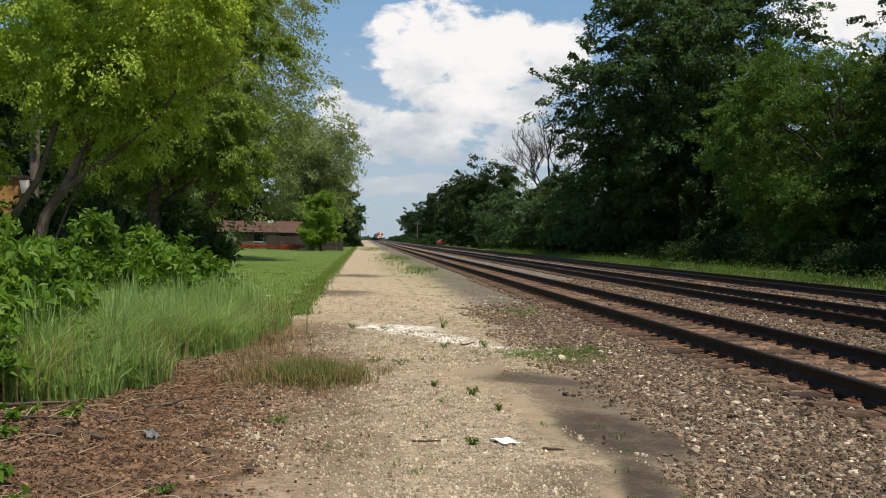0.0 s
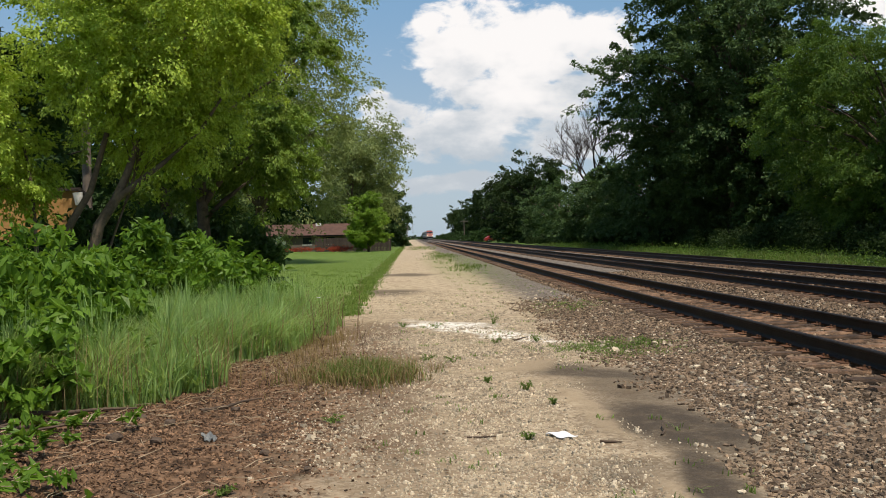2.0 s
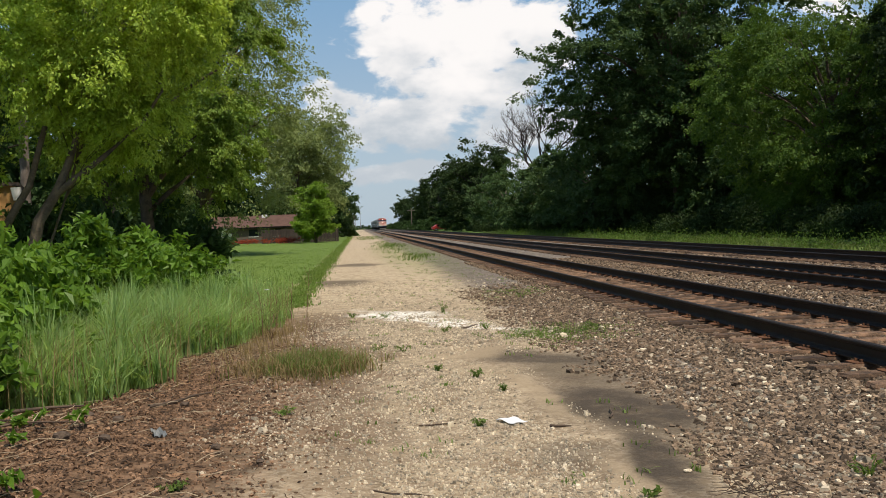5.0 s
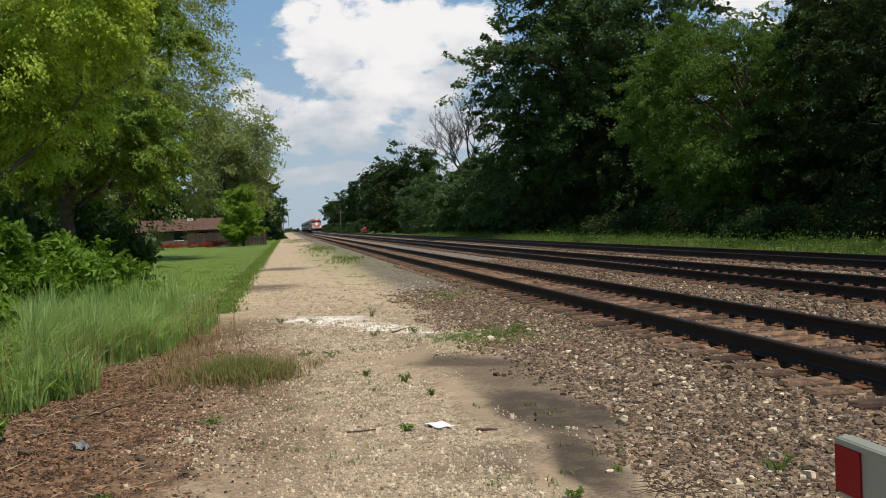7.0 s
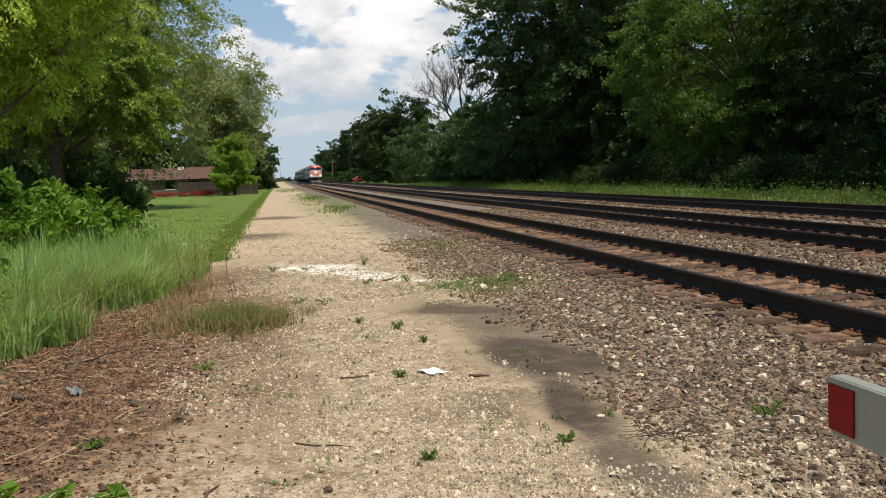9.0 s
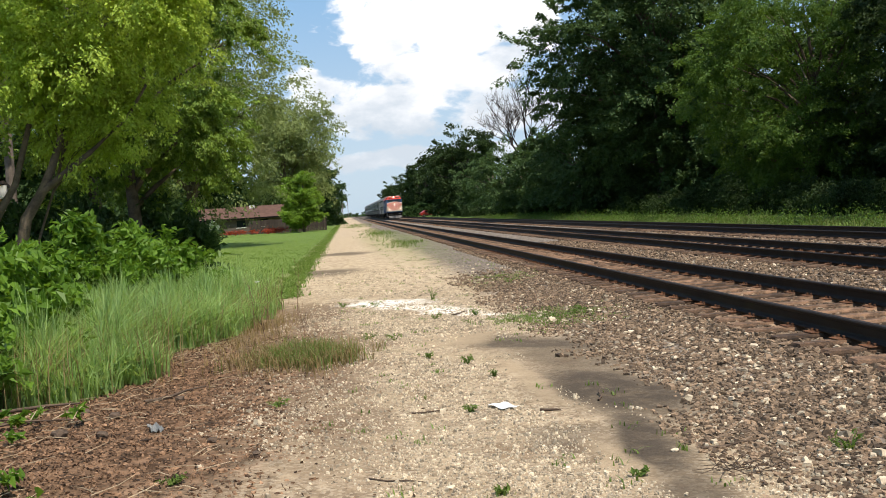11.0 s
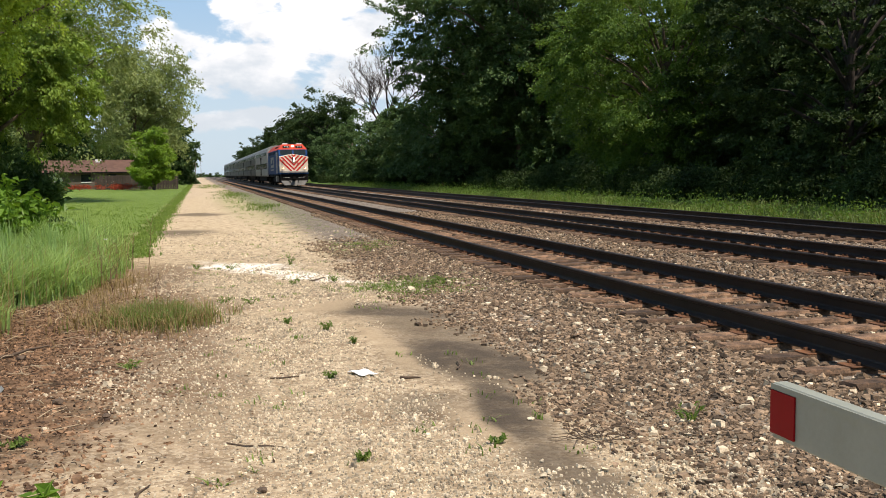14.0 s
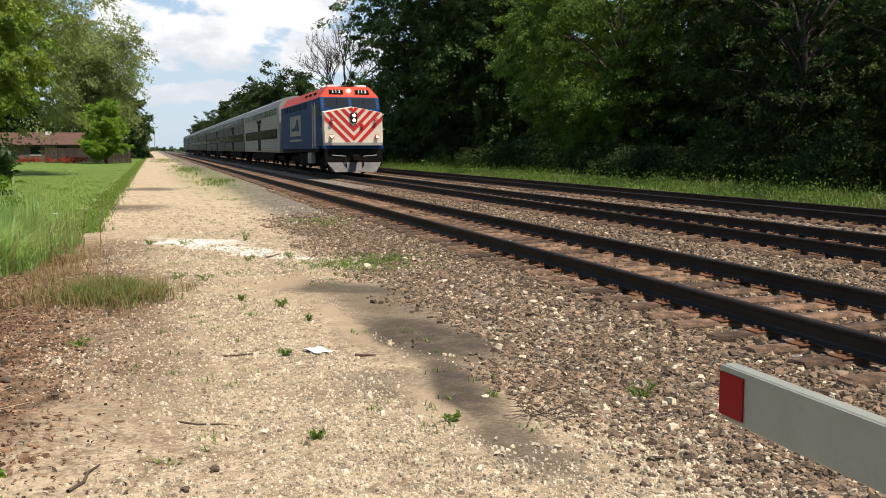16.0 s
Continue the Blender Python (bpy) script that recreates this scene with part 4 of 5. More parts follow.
    for dx in (-0.22, 0, 0.22):
        part("trumpet", rod((dx, 2.36, 4.64), (dx, 2.0, 4.66), 0.03, 0.09, 10), "black", horn)
    for sx in (-1, 1):
        part("antenna_box", box(sx * 0.75 - 0.28, sx * 0.75 + 0.28, 2.3, 2.8, 4.50, 4.62, 0.02), "white", ob)
        part("antenna", rod((sx * 1.0, 2.5, 4.5), (sx * 1.0, 2.5, 4.78), 0.05, sides=8), "black", ob)
    for y in (8.0, 10.2, 12.4):
        part("roof_fan", rod((0, y, 4.5), (0, y, 4.62), 0.75, sides=20), "black", ob)
    for y in (4.0, 5.6, 7.0):
        part("roof_hatch", box(-1.36, -1.20, y, y + 0.6, 4.12, 4.30), "black", ob)
    # side panels: a pale emblem of plain shapes
    for sx in (-1,):
        em = part("emblem", box(sx * 1.545 - 0.008, sx * 1.545 + 0.008, 8.2, 12.6, 2.05, 3.25), "silver_clean", ob, "pale grey square emblem")
        part("emblem_bar", prism([(8.8, 2.35), (12.0, 2.35), (12.0, 2.50), (10.4, 2.6), (9.8, 3.0), (9.2, 3.0)], "x", sx * 1.553 - 0.006, sx * 1.553 + 0.006), "blue", em)
        part("emblem_line", box(sx * 1.545 - 0.008, sx * 1.545 + 0.008, 8.0, 12.8, 1.74, 1.86), "silver_clean", ob)
    part("skirt", box(-1.50, 1.50, 2.4, 16.8, 1.12, 1.30), "black", ob)
    part("fuel_tank", box(-1.35, 1.35, 6.6, 10.4, 0.35, 1.14, 0.12), "black", ob)
    part("battery_box", box(-1.46, -1.2, 5.2, 6.4, 0.5, 1.12, 0.03), "grey", ob)
    truck(ob, 3.6)
    truck(ob, 13.6)
    return ob


def make_coach(shell="silver"):
    ob = thing("bilevel_coach", "stainless steel bilevel commuter coach with fluted sides and dark windows", "railway coach", "coaches of the train")
    length = 25.6
    flute = []
    for z in np.arange(1.18, 4.10, 0.13):
        flute += [(1.58, z), (1.60, z + 0.03), (1.60, z + 0.09), (1.58, z + 0.12)]
    roof = [(1.56, 4.22), (1.40, 4.52), (1.05, 4.74), (0.55, 4.84)]
    half = [(1.55, 1.05)] + flute + roof
    part("body", prism([(-x, z) for x, z in half] + [(x, z) for x, z in half[::-1]], "y", 0.3, length), shell, ob, "fluted stainless steel shell")
    cap = [(1.575, 4.20), (1.42, 4.54), (1.06, 4.765), (0.55, 4.865)]
    part("roof", prism([(-x, z) for x, z in cap] + [(x, z) for x, z in cap[::-1]], "y", 0.32, length - 0.02), "roof_grey", ob, "grimy grey curved roof")
    pane = [bpy.data.meshes.new("window") for _ in range(2)]
    for me, w, hh in zip(pane, (1.15, 1.0), (0.29, 0.19)):
        bm = box(-0.02, 0.02, -w / 2, w / 2, -hh, hh)
        bm.to_mesh(me)
        bm.free()
        me.materials.append(M["glass"])
    for sx in (-1, 1):
        for z, inset in ((2.35, 0), (3.86, 1)):
            part("window_band", box(sx * 1.60 - 0.012, sx * 1.60 + 0.012, 1.5, length - 1.3, z - (0.22 if inset else 0.34), z + (0.22 if inset else 0.34)), "black" if not inset else "roof_grey", ob)
            for k in range(15):
                y = 2.4 + k * 1.47
                if abs(y - 12.8) < 1.2 and not inset:
                    continue
                solid("window", pane[inset], None, ob, at=pose(sx * 1.605, y, z))
        d = part("door", box(sx * 1.60 - 0.015, sx * 1.60 + 0.015, 11.9, 13.7, 1.15, 3.25), "black", ob, "dark recessed entrance door")
        for y in (12.35, 13.25):
            part("door_glass", box(sx * 1.615 - 0.012, sx * 1.615 + 0.012, y - 0.25, y + 0.25, 2.0, 2.9), "glass", d)
        part("destination_sign", box(sx * 1.61 - 0.012, sx * 1.61 + 0.012, 11.2, 14.4, 3.30 - 0.02, 3.02 + 0.52), "black", ob)
    part("end_bellows", box(-0.6, 0.6, -0.05, 0.3, 1.1, 3.4), "black", ob)
    part("underframe", box(-1.35, 1.35, 5.5, 20.0, 0.45, 1.05, 0.08), "black", ob)
    truck(ob, 3.6, 2.5, 0.45)
    truck(ob, 21.9, 2.5, 0.45)
    return ob


loco = make_locomotive()
first_coach = make_coach("silver_clean")
tagged(first_coach, "cleaner bright stainless steel bilevel coach behind the locomotive")
coach = make_coach()
coaches = [first_coach, coach] + [copy_thing(coach, pose(0, 0, 0)) for _ in range(6)]


# ---- level crossing gate ----
def make_gate():
    ob = thing("crossing_gate", "lowered level crossing gate arm, pale grey with red stripes", "crossing gate", at=pose(0.845, 1.765, 0))
    arm = part("arm", box(0.0, 0.036, -8.6, 0.0, 1.092, 1.211, 0.004), "gate", ob, "pale grey painted gate arm")
    part("arm_lip", box(-0.003, 0.0, -8.6, 0.0, 1.197, 1.209), "gate", arm)
    for y0, y1 in ((-0.083, -0.002), (-0.897, -0.491), (-1.71, -1.304), (-2.52, -2.117), (-3.33, -2.93)):
        part("red_stripe", box(-0.005, -0.001, y0, y1, 1.105, 1.196), "gate_red", arm, "dark red reflective stripe")
    part("mast", rod((0.02, -8.9, -0.1), (0.02, -8.9, 2.6), 0.07, sides=14), "grey", ob)
    part("counterweight", box(-0.1, 0.14, -9.6, -8.6, 0.95, 1.35, 0.03), "grey", ob)
    part("base", box(-0.25, 0.29, -9.2, -8.6, -0.05, 0.5, 0.03), "grey", ob)


make_gate()


# ---- left side: grass, bushes, trees, buildings ----
def patch(name, label, category, verts, faces, material):
    ob = solid(name, mesh_from(name, verts, faces), material)
    return tagged(ob, label, category, kind="stuff")


def on_ground(x, y, lift=0.0):
    return np.stack([x, y, height_at(x, y) + lift], 1)


rng = np.random.default_rng(11)
# tall grass: its right edge and front edge
y = rng.uniform(8.3, 19.8, 5200)
edge = np.interp(y, [8.3, 8.7, 9.0, 9.9, 10.4, 11.0, 12.0, 13.0, 14.0, 15.3, 17.7, 19.8], [-4.2, -3.5, -3.0, -2.75, -2.45, -2.6, -2.75, -2.4, -2.1, -1.9, -1.75, -1.95]) + rng.normal(0, 0.09, len(y))
x = edge - rng.random(len(y)) ** 1.15 * np.interp(y, [8.3, 9.0, 10.4, 12, 22], [0.3, 1.0, 1.7, 2.5, 3.4])
rise = rng.uniform(0.55, 1.1, len(y)) * (0.86 + 0.30 * np.sin(x * 4.1 + y * 1.3) * np.sin(y * 3.1 - x * 1.4) + 0.16 * np.sin(x * 9.0 + 2.0 * y)) * np.clip(0.5 + (edge - x) * 1.5, 0.5, 1.0)
v, f = tufts(rng, on_ground(x, y), 10, 0.84 * np.repeat(rise, 10), 0.0105, 0.05, 0.62)
patch("tall_grass", "dense tall green grass growing beside the path", "grass", v, f, "blade")
v, f = tufts(rng, on_ground(x[:1100] + 0.1, y[:1100]), 3, 0.70, 0.004, 0.12, 0.6)
patch("dry_grass", "dry straw-coloured stalks among the tall grass", "grass", v, f, "dry_blade")
# ragged dry tuft at the path's edge
c = rng.normal(0, 1, (260, 2)) * (0.26, 0.34) + (-0.85, 11.0)
v, f = tufts(rng, on_ground(c[:, 0], c[:, 1]), 7, 0.22, 0.005, 0.06, 0.8)
patch("weed_clump", "low half-dry clump of weeds on the path's edge", "weeds", v, f, "weed")
c = rng.normal(0, 1, (420, 2)) * (0.32, 0.42) + (-0.85, 11.0)
v, f = tufts(rng, on_ground(c[:, 0], c[:, 1]), 6, 0.22, 0.004, 0.07, 0.8)
patch("dry_grass", "dry brown grass tuft on the path's edge", "grass", v, f, "dry_blade")
c = rng.normal(0, 1, (120, 2)) * (0.22, 1.5) + (-1.55, 14.0)
v, f = tufts(rng, on_ground(c[:, 0], c[:, 1]), 6, 0.19, 0.004, 0.06, 1.0)
patch("dry_grass", "reddish dry grass along the tall grass", "grass", v, f, "dry_blade")

# mown lawn
n = 13000
y = 17 + 130 * rng.random(n) ** 1.9
x = -1.85 - rng.random(n) ** 1.15 * np.interp(y, [17, 60, 150], [7, 22, 40]) + rng.normal(0, 0.12, n)
far = np.interp(y, [17, 50, 150], [1.0, 2.2, 5.0])
v, f = tufts(rng, on_ground(x, y), 4, 0.070, 0.008, 0.14, 0.6)
patch("lawn_grass", "mown green lawn beside the gravel path", "lawn", v, f, "lawn_blade")
n = 5200
y = 20 + 160 * rng.random(n) ** 1.5
x = -1.75 + rng.normal(0, 0.16, n)
v, f = tufts(rng, on_ground(x, y), 5, 0.085, 0.010, 0.1, 0.7)
patch("lawn_grass", "longer ragged grass where the lawn meets the path", "grass", v, f, "lawn_blade")

# weeds over the path and the stone edge
spots = np.concatenate([rng.uniform((-0.6, 5.0), (2.0, 24.0), (95, 2)), rng.normal(0, 1, (300, 2)) * (0.42, 0.55) + (2.65, 13.2), rng.normal(0, 1, (90, 2)) * (0.4, 0.6) + (3.25, 20.8),
                        rng.uniform((1.0, 24), (3.6, 90), (420, 2))])
v, f = tufts(rng, on_ground(spots[:, 0], spots[:, 1]), 9, 0.045, 0.006, 0.05, 1.1)
patch("path_weeds", "small scattered weeds sprouting through the gravel", "weeds", v, f, "weed")


spots = np.concatenate([rng.normal(0, 1, (80, 2)) * (0.6, 9.0) + (2.2, 78.0), rng.normal(0, 1, (90, 2)) * (1.0, 14.0) + (1.2, 140.0), rng.normal(0, 1, (30, 2)) * (0.4, 3.0) + (2.6, 48.0)])
v, f = tufts(rng, on_ground(spots[:, 0], spots[:, 1]), 12, 0.22, 0.012, 0.25, 0.7)
patch("path_weeds", "taller weeds growing down the middle of the far path", "weeds", v, f, "weed")


def make_weed(name, label, x, y, h, r, n, seed):
    g = np.random.default_rng(seed)
    ob = thing(name, label, "plant", "weeds on the path", at=pose(x, y, float(height_at(x, y))))
    pts = []
    for k in range(6):
        a = g.uniform(0, math.tau)
        tip = Vector((math.cos(a) * r, math.sin(a) * r, h * g.uniform(0.6, 1.0)))
        solid("stem", mesh_from("stem", *tube([(0, 0, -0.02), tip * 0.5 + Vector((0, 0, 0.02)), tip], [0.006, 0.004, 0.002], 5)), "leaf_mid", ob)
        pts += [tuple(tip * f) for f in g.uniform(0.25, 1.05, n // 6)]
    pts = np.array(pts) + g.normal(0, r * 0.22, (len(pts), 3)) * (1, 1, 0.5)
    pts[:, 2] = np.maximum(pts[:, 2], 0.01)
    solid("foliage", leaves_mesh("foliage", g, pts, pts * 0.5 + (0, 0, 0.3), 0.045, 0.017, 0.0), "weed", ob)


for i, (wx, wy, wh, wr) in enumerate(((2.77, 5.5, 0.17, 0.12), (-0.96, 8.5, 0.10, 0.13), (0.67, 7.6, 0.11, 0.07), (1.24, 17.4, 0.30, 0.16), (1.65, 14.4, 0.20, 0.14), (1.0, 14.2, 0.16, 0.12),
                                      (0.3, 12.4, 0.12, 0.14), (-0.05, 12.6, 0.13, 0.16), (2.9, 13.2, 0.16, 0.2), (3.05, 19.3, 0.2, 0.25), (-1.45, 6.1, 0.09, 0.1), (0.95, 9.9, 0.12, 0.07), (1.1, 9.0, 0.1, 0.06),
                                      (0.6, 10.6, 0.10, 0.06), (0.2, 17.0, 0.14, 0.15), (-0.4, 17.2, 0.15, 0.13), (1.4, 5.4, 0.07, 0.06), (0.55, 5.3, 0.06, 0.05))):
    make_weed("weed", "small leafy green weed growing in the gravel", wx, wy, wh * 0.7, wr * 0.75, 42, 200 + i)


def make_bush(name, label, x, y, w, d, h, leaf, n, material, seed, group=""):
    """A shrub of arching stems with large leaves."""
    g = np.random.default_rng(seed)
    ob = thing(name, label, "bush", group, at=pose(x, y, float(height_at(x, y))))
    tubes, lobes = [], []
    for k in range(18):
        a, rr = g.uniform(0, math.tau), math.sqrt(g.random())
        tip = Vector((math.cos(a) * rr * w, math.sin(a) * rr * d, h * g.uniform(0.45, 0.95) * (1 - 0.35 * rr)))
        tubes.append(tube([(tip.x * 0.3, tip.y * 0.3, -0.05), (tip.x * 0.6, tip.y * 0.6, tip.z * 0.7), tuple(tip)], [0.018, 0.012, 0.005], 5))
        lobes.append((tip.x, tip.y, tip.z * 0.93, min(w, h) * g.uniform(0.16, 0.30)))
        lobes.append((tip.x * 1.05, tip.y * 1.05, tip.z * 0.5, min(w, h) * g.uniform(0.2, 0.34)))
    vv, ff = join_tubes(tubes)
    solid("stem", mesh_from("stem", vv, ff, True), "leaf_mid", ob)
    pts, out = crown_points(g, lobes, n, 0.45, 26, 0.8)
    pts[:, 2] = np.clip(pts[:, 2], 0.05, None)
    out[:, 2] += 0.1
    solid("foliage", leaves_mesh("foliage", g, pts, out, leaf, leaf * 0.5, 0.35, 0.7), material, ob)
    return ob


make_bush("elder_bush", "leafy bright green bush with large pointed leaves", -4.75, 10.6, 1.5, 2.0, 2.0, 0.17, 9000, "leaf_bush", 21)
make_bush("elder_bush", "low leafy green bush at the front of the tall grass", -4.2, 8.7, 0.75, 0.85, 1.30, 0.15, 3600, "leaf_bush", 24)
make_bush("elder_bush", "leafy bright green bush behind tall grass", -5.9, 14.6, 1.3, 1.5, 2.2, 0.17, 5600, "leaf_bush", 22)
make_bush("elder_bush", "leafy bright green bush under the tree", -4.85, 18.6, 1.75, 1.5, 2.15, 0.17, 8200, "leaf_bush", 23)
make_bush("elder_bush", "leafy green bush under the trees", -7.6, 18.0, 1.8, 1.6, 2.1, 0.17, 5200, "leaf_bush", 25)

# trees of the left side
make_tree("shade_tree", "leaning yellow-green shade tree with drooping foliage", -7.9, 22.5, 10.6, 3.5, 0.035, 0.092, 140000, "leaf_fresh", 31, base=0.32, lean=(3.3, 0.3), lobes=40, droop=0.7, stems=1, per=75, low=0.5, reach=6.5,
          trunks=(([(-7.85, 22.2, -0.1), (-7.60, 22.0, 1.1), (-7.38, 22.0, 2.05), (-6.98, 22.0, 2.65), (-6.72, 22.0, 3.2), (-6.45, 22.1, 4.0), (-6.3, 22.4, 5.6)], 0.165, 0.05),
                  ([(-7.02, 22.0, 2.60), (-6.5, 21.9, 2.98), (-5.86, 21.9, 3.45), (-5.0, 22.0, 4.2), (-4.4, 22.2, 5.2)], 0.085, 0.03),
                  ([(-8.85, 22.0, -0.1), (-8.55, 22.0, 0.9), (-8.29, 22.0, 1.62), (-7.9, 22.0, 2.3), (-7.55, 22.0, 2.84), (-7.2, 22.2, 4.2)], 0.125, 0.06),
                  ([(-8.72, 21.9, -0.1), (-8.76, 21.9, 1.5), (-8.82, 21.9, 2.9), (-9.1, 22.0, 4.4)], 0.055, 0.03)))
make_tree("shade_tree", "small bright yellow-green tree before the ochre building", -10.3, 21.6, 6.3, 2.5, 0.05, 0.088, 52000, "leaf_fresh", 39, base=0.30, lobes=24, droop=0.7, per=70, low=0.7, reach=6.0)
make_tree("shade_tree", "dense mid-green shade tree over the lawn", -6.7, 30.5, 12.5, 4.9, 0.24, 0.115, 115000, "leaf_left", 32, base=0.20, lean=(0.4, 0), lobes=30, droop=0.7, low=0.8, per=130)
make_tree("shade_tree", "dense green tree behind the ochre building", -17.0, 38.0, 10.8, 5.4, 0.26, 0.26, 22000, "leaf_dark", 33, base=0.10, lobes=20, low=0.8)
make_tree("cottonwood_tree", "tall pale green cottonwood with open crown", -10.4, 62.0, 22.5, 8.2, 0.42, 0.20, 75000, "leaf_pale", 34, base=0.12, lobes=38, low=0.6, droop=0.5, per=70, reach=9.0)
make_tree("cottonwood_tree", "tall green cottonwood over the lawn", -11.5, 46.0, 17.5, 6.4, 0.36, 0.19, 45000, "leaf_left", 35, base=0.10, lobes=26, low=0.7, per=80, reach=7.0)
make_tree("cottonwood_tree", "pale green tree behind the house overhanging the path", -7.8, 134.0, 21.0, 7.4, 0.3, 0.34, 36000, "leaf_pale", 40, base=0.16, lobes=30, low=0.8, droop=0.6, per=60, reach=8.0)
make_tree("lime_tree", "round lime-green small tree beside the house", -5.2, 110.0, 7.4, 2.7, 0.16, 0.24, 26000, "leaf_lime", 36, base=0.02, lobes=20, low=0.95, reach=4.0)
make_tree("roadside_tree", "dark green tree at the end of the lawn", -4.9, 166.0, 13.0, 4.9, 0.2, 0.5, 11000, "leaf_dark", 37, base=0.02, lobes=16, low=0.95)
far_left = make_tree("roadside_tree", "dark green tree beyond the lawn", -10.5, 178.0, 14.0, 6.5, 0.3, 0.9, 5600, "leaf_dark", 38, base=0.04, lobes=16, low=0.9)
for tx, ty, s in ((-10.5, 215, 20), (-12, 260, 80), (-16, 370, 140), (-30, 420, 33), (-34, 520, 66), (-25, 700, 99), (-45, 760, 123), (-14, 470, 15), (-10, 600, 35), (45, 700, 190), (-20, 146, 200), (-24, 134, 30), (-29, 110, 70), (-30, 86, 160), (-24, 62, 250), (-32, 45, 300), (-38, 70, 10), (-40, 130, 99), (-24, 38, 55)):
    copy_thing(far_left, pose(tx, ty, 0, 0, 0, s))
under = make_bush("shrub", "dark green undergrowth shrub beneath the trees", -9.5, 33.0, 2.6, 2.2, 3.3, 0.26, 5000, "leaf_dark", 26, "undergrowth on the left")
for tx, ty, s in ((-8.6, 34.5, 60), (-8.6, 28.2, 20), (-7.0, 32.5, 110), (-7.7, 37.0, 240), (-8.8, 25.4, 200), (-12.6, 32.0, 130), (-15.5, 30, 200), (-9.0, 40, 260), (-12.5, 42, 320), (-16.5, 40, 10), (-13.5, 52, 80), (-18, 48, 150), (-20.5, 56, 210), (-22, 66, 20), (-17.5, 62, 300)):
    copy_thing(under, pose(tx, ty, 0, 0, 0, s))


def make_ochre_building():
    ob = thing("building", "low ochre building half hidden by trees", "building", at=pose(-9.6, 27.0, 0, 0, 0, 16))
    part("wall", box(-9.0, 0.0, 0.0, 2.4, -0.1, 3.15), "yellow", ob, "ochre painted wall")
    part("roof", box(-9.1, 0.1, -0.1, 2.5, 3.15, 3.24), "board", ob)
    part("downspout", rod((0.06, -0.08, 0.0), (0.06, -0.08, 3.1), 0.05, sides=10), "white", ob, "white metal downspout")
    part("wall_lamp", rod((0.05, -0.12, 2.75), (0.02, -0.12, 3.10), 0.10, 0.14, 10), "white", ob)
    w = part("window", box(-4.4, -3.0, -0.03, 0.02, 1.2, 2.4), "glass", ob)
    part("frame", box(-4.5, -2.9, -0.045, -0.03, 1.12, 1.2), "white", w)


def make_house():
    ob = thing("house", "low brown-roofed house at the far end of the lawn", "house", at=pose(-8.25, 122.0, 0.0))
    part("wall", box(-12.0, -0.4, 0.4, 8.0, -0.3, 2.22), "siding", ob, "tan house wall, darkened for the shade of trees")
    part("roof", prism([(0.0, 2.20), (4.2, 3.72), (8.4, 2.20), (8.2, 2.12), (4.2, 3.55), (0.2, 2.12)], "x", -12.6, 0.0), "shingle", ob, "brown shingled gable roof")
    part("fascia", box(-12.6, 0.0, -0.05, 0.0, 2.02, 2.20), "black", ob)
    for x0 in (-9.5, -6.0, -3.0):
        w = part("window", box(x0, x0 + 1.1, 0.36, 0.42, 1.0, 1.9), "glass", ob)
        part("frame", box(x0 - 0.08, x0 + 1.18, 0.34, 0.37, 0.92, 1.0), "white", w)
    part("roof_vent", box(-4.6, -3.9, 3.3, 3.7, 3.42, 3.80), "white", ob, "white roof vent")


def make_fence():
    ob = thing("wooden_fence", "weathered brown board fence in front of the house", "fence", at=pose(-12.0, 116.5, 0))
    board = bpy.data.meshes.new("board")
    bm = box(-0.085, 0.085, -0.012, 0.012, 0.0, 1.75)
    bm.to_mesh(board)
    bm.free()
    board.materials.append(M["board"])
    for k in range(50):
        solid("board", board, None, ob, at=pose(k * 0.185, 0, 0.02 * math.sin(k)))
    for k in range(5):
        part("post", box(k * 2.3 - 0.06, k * 2.3 + 0.06, 0.03, 0.14, 0, 1.8), "board", ob)
    part("rail", box(-0.1, 9.2, 0.012, 0.05, 1.4, 1.5), "board", ob)


def make_dish():
    ob = thing("satellite_dish", "white satellite dish on a post", "satellite dish", at=pose(-11.6, 82.0, 0.2))
    part("post", rod((0, 0, -0.2), (0, 0, 0.95), 0.03, sides=8), "grey", ob)
    bm = bmesh.new()
    bmesh.ops.create_uvsphere(bm, u_segments=20, v_segments=10, radius=0.6, matrix=Matrix.Diagonal((1, 0.28, 1, 1)))
    bmesh.ops.delete(bm, geom=[v for v in bm.verts if v.co.y < -0.005], context="VERTS")
    bmesh.ops.solidify(bm, geom=bm.faces[:], thickness=0.02)
    part("reflector", bm, "white", ob, "white round dish reflector", at=pose(0, -0.1, 1.15, 12, 0, -18), smooth=True)
    part("arm", rod((0, 0, 0.75), (0.05, -0.6, 1.0), 0.015, sides=6), "grey", ob)
    part("feed", rod((0.05, -0.66, 1.02), (0.05, -0.56, 1.0), 0.05, sides=8), "grey", ob)


def make_utility_pole(x, y, h, r, label="weathered wooden utility pole", arms=1):
    ob = thing("utility_pole", label, "utility pole", "utility poles", at=pose(x, y, 0))
    part("pole", rod((0, 0, -0.2), (0, 0, h), r, r * 0.75, 12), "pole", ob)
    for k in range(arms):
        part("crossarm", box(-1.2, 1.2, -0.06, 0.06, h - 0.7 - k, h - 0.58 - k), "pole", ob)
        for dx in (-1.05, -0.5, 0.5, 1.05):
            part("insulator", rod((dx, 0, h - 0.58 - k), (dx, 0, h - 0.42 - k), 0.04, sides=8), "grey", ob)
    return ob


make_ochre_building()
make_house()
make_fence()
make_dish()
make_utility_pole(-11.35, 33.0, 13.0, 0.17)


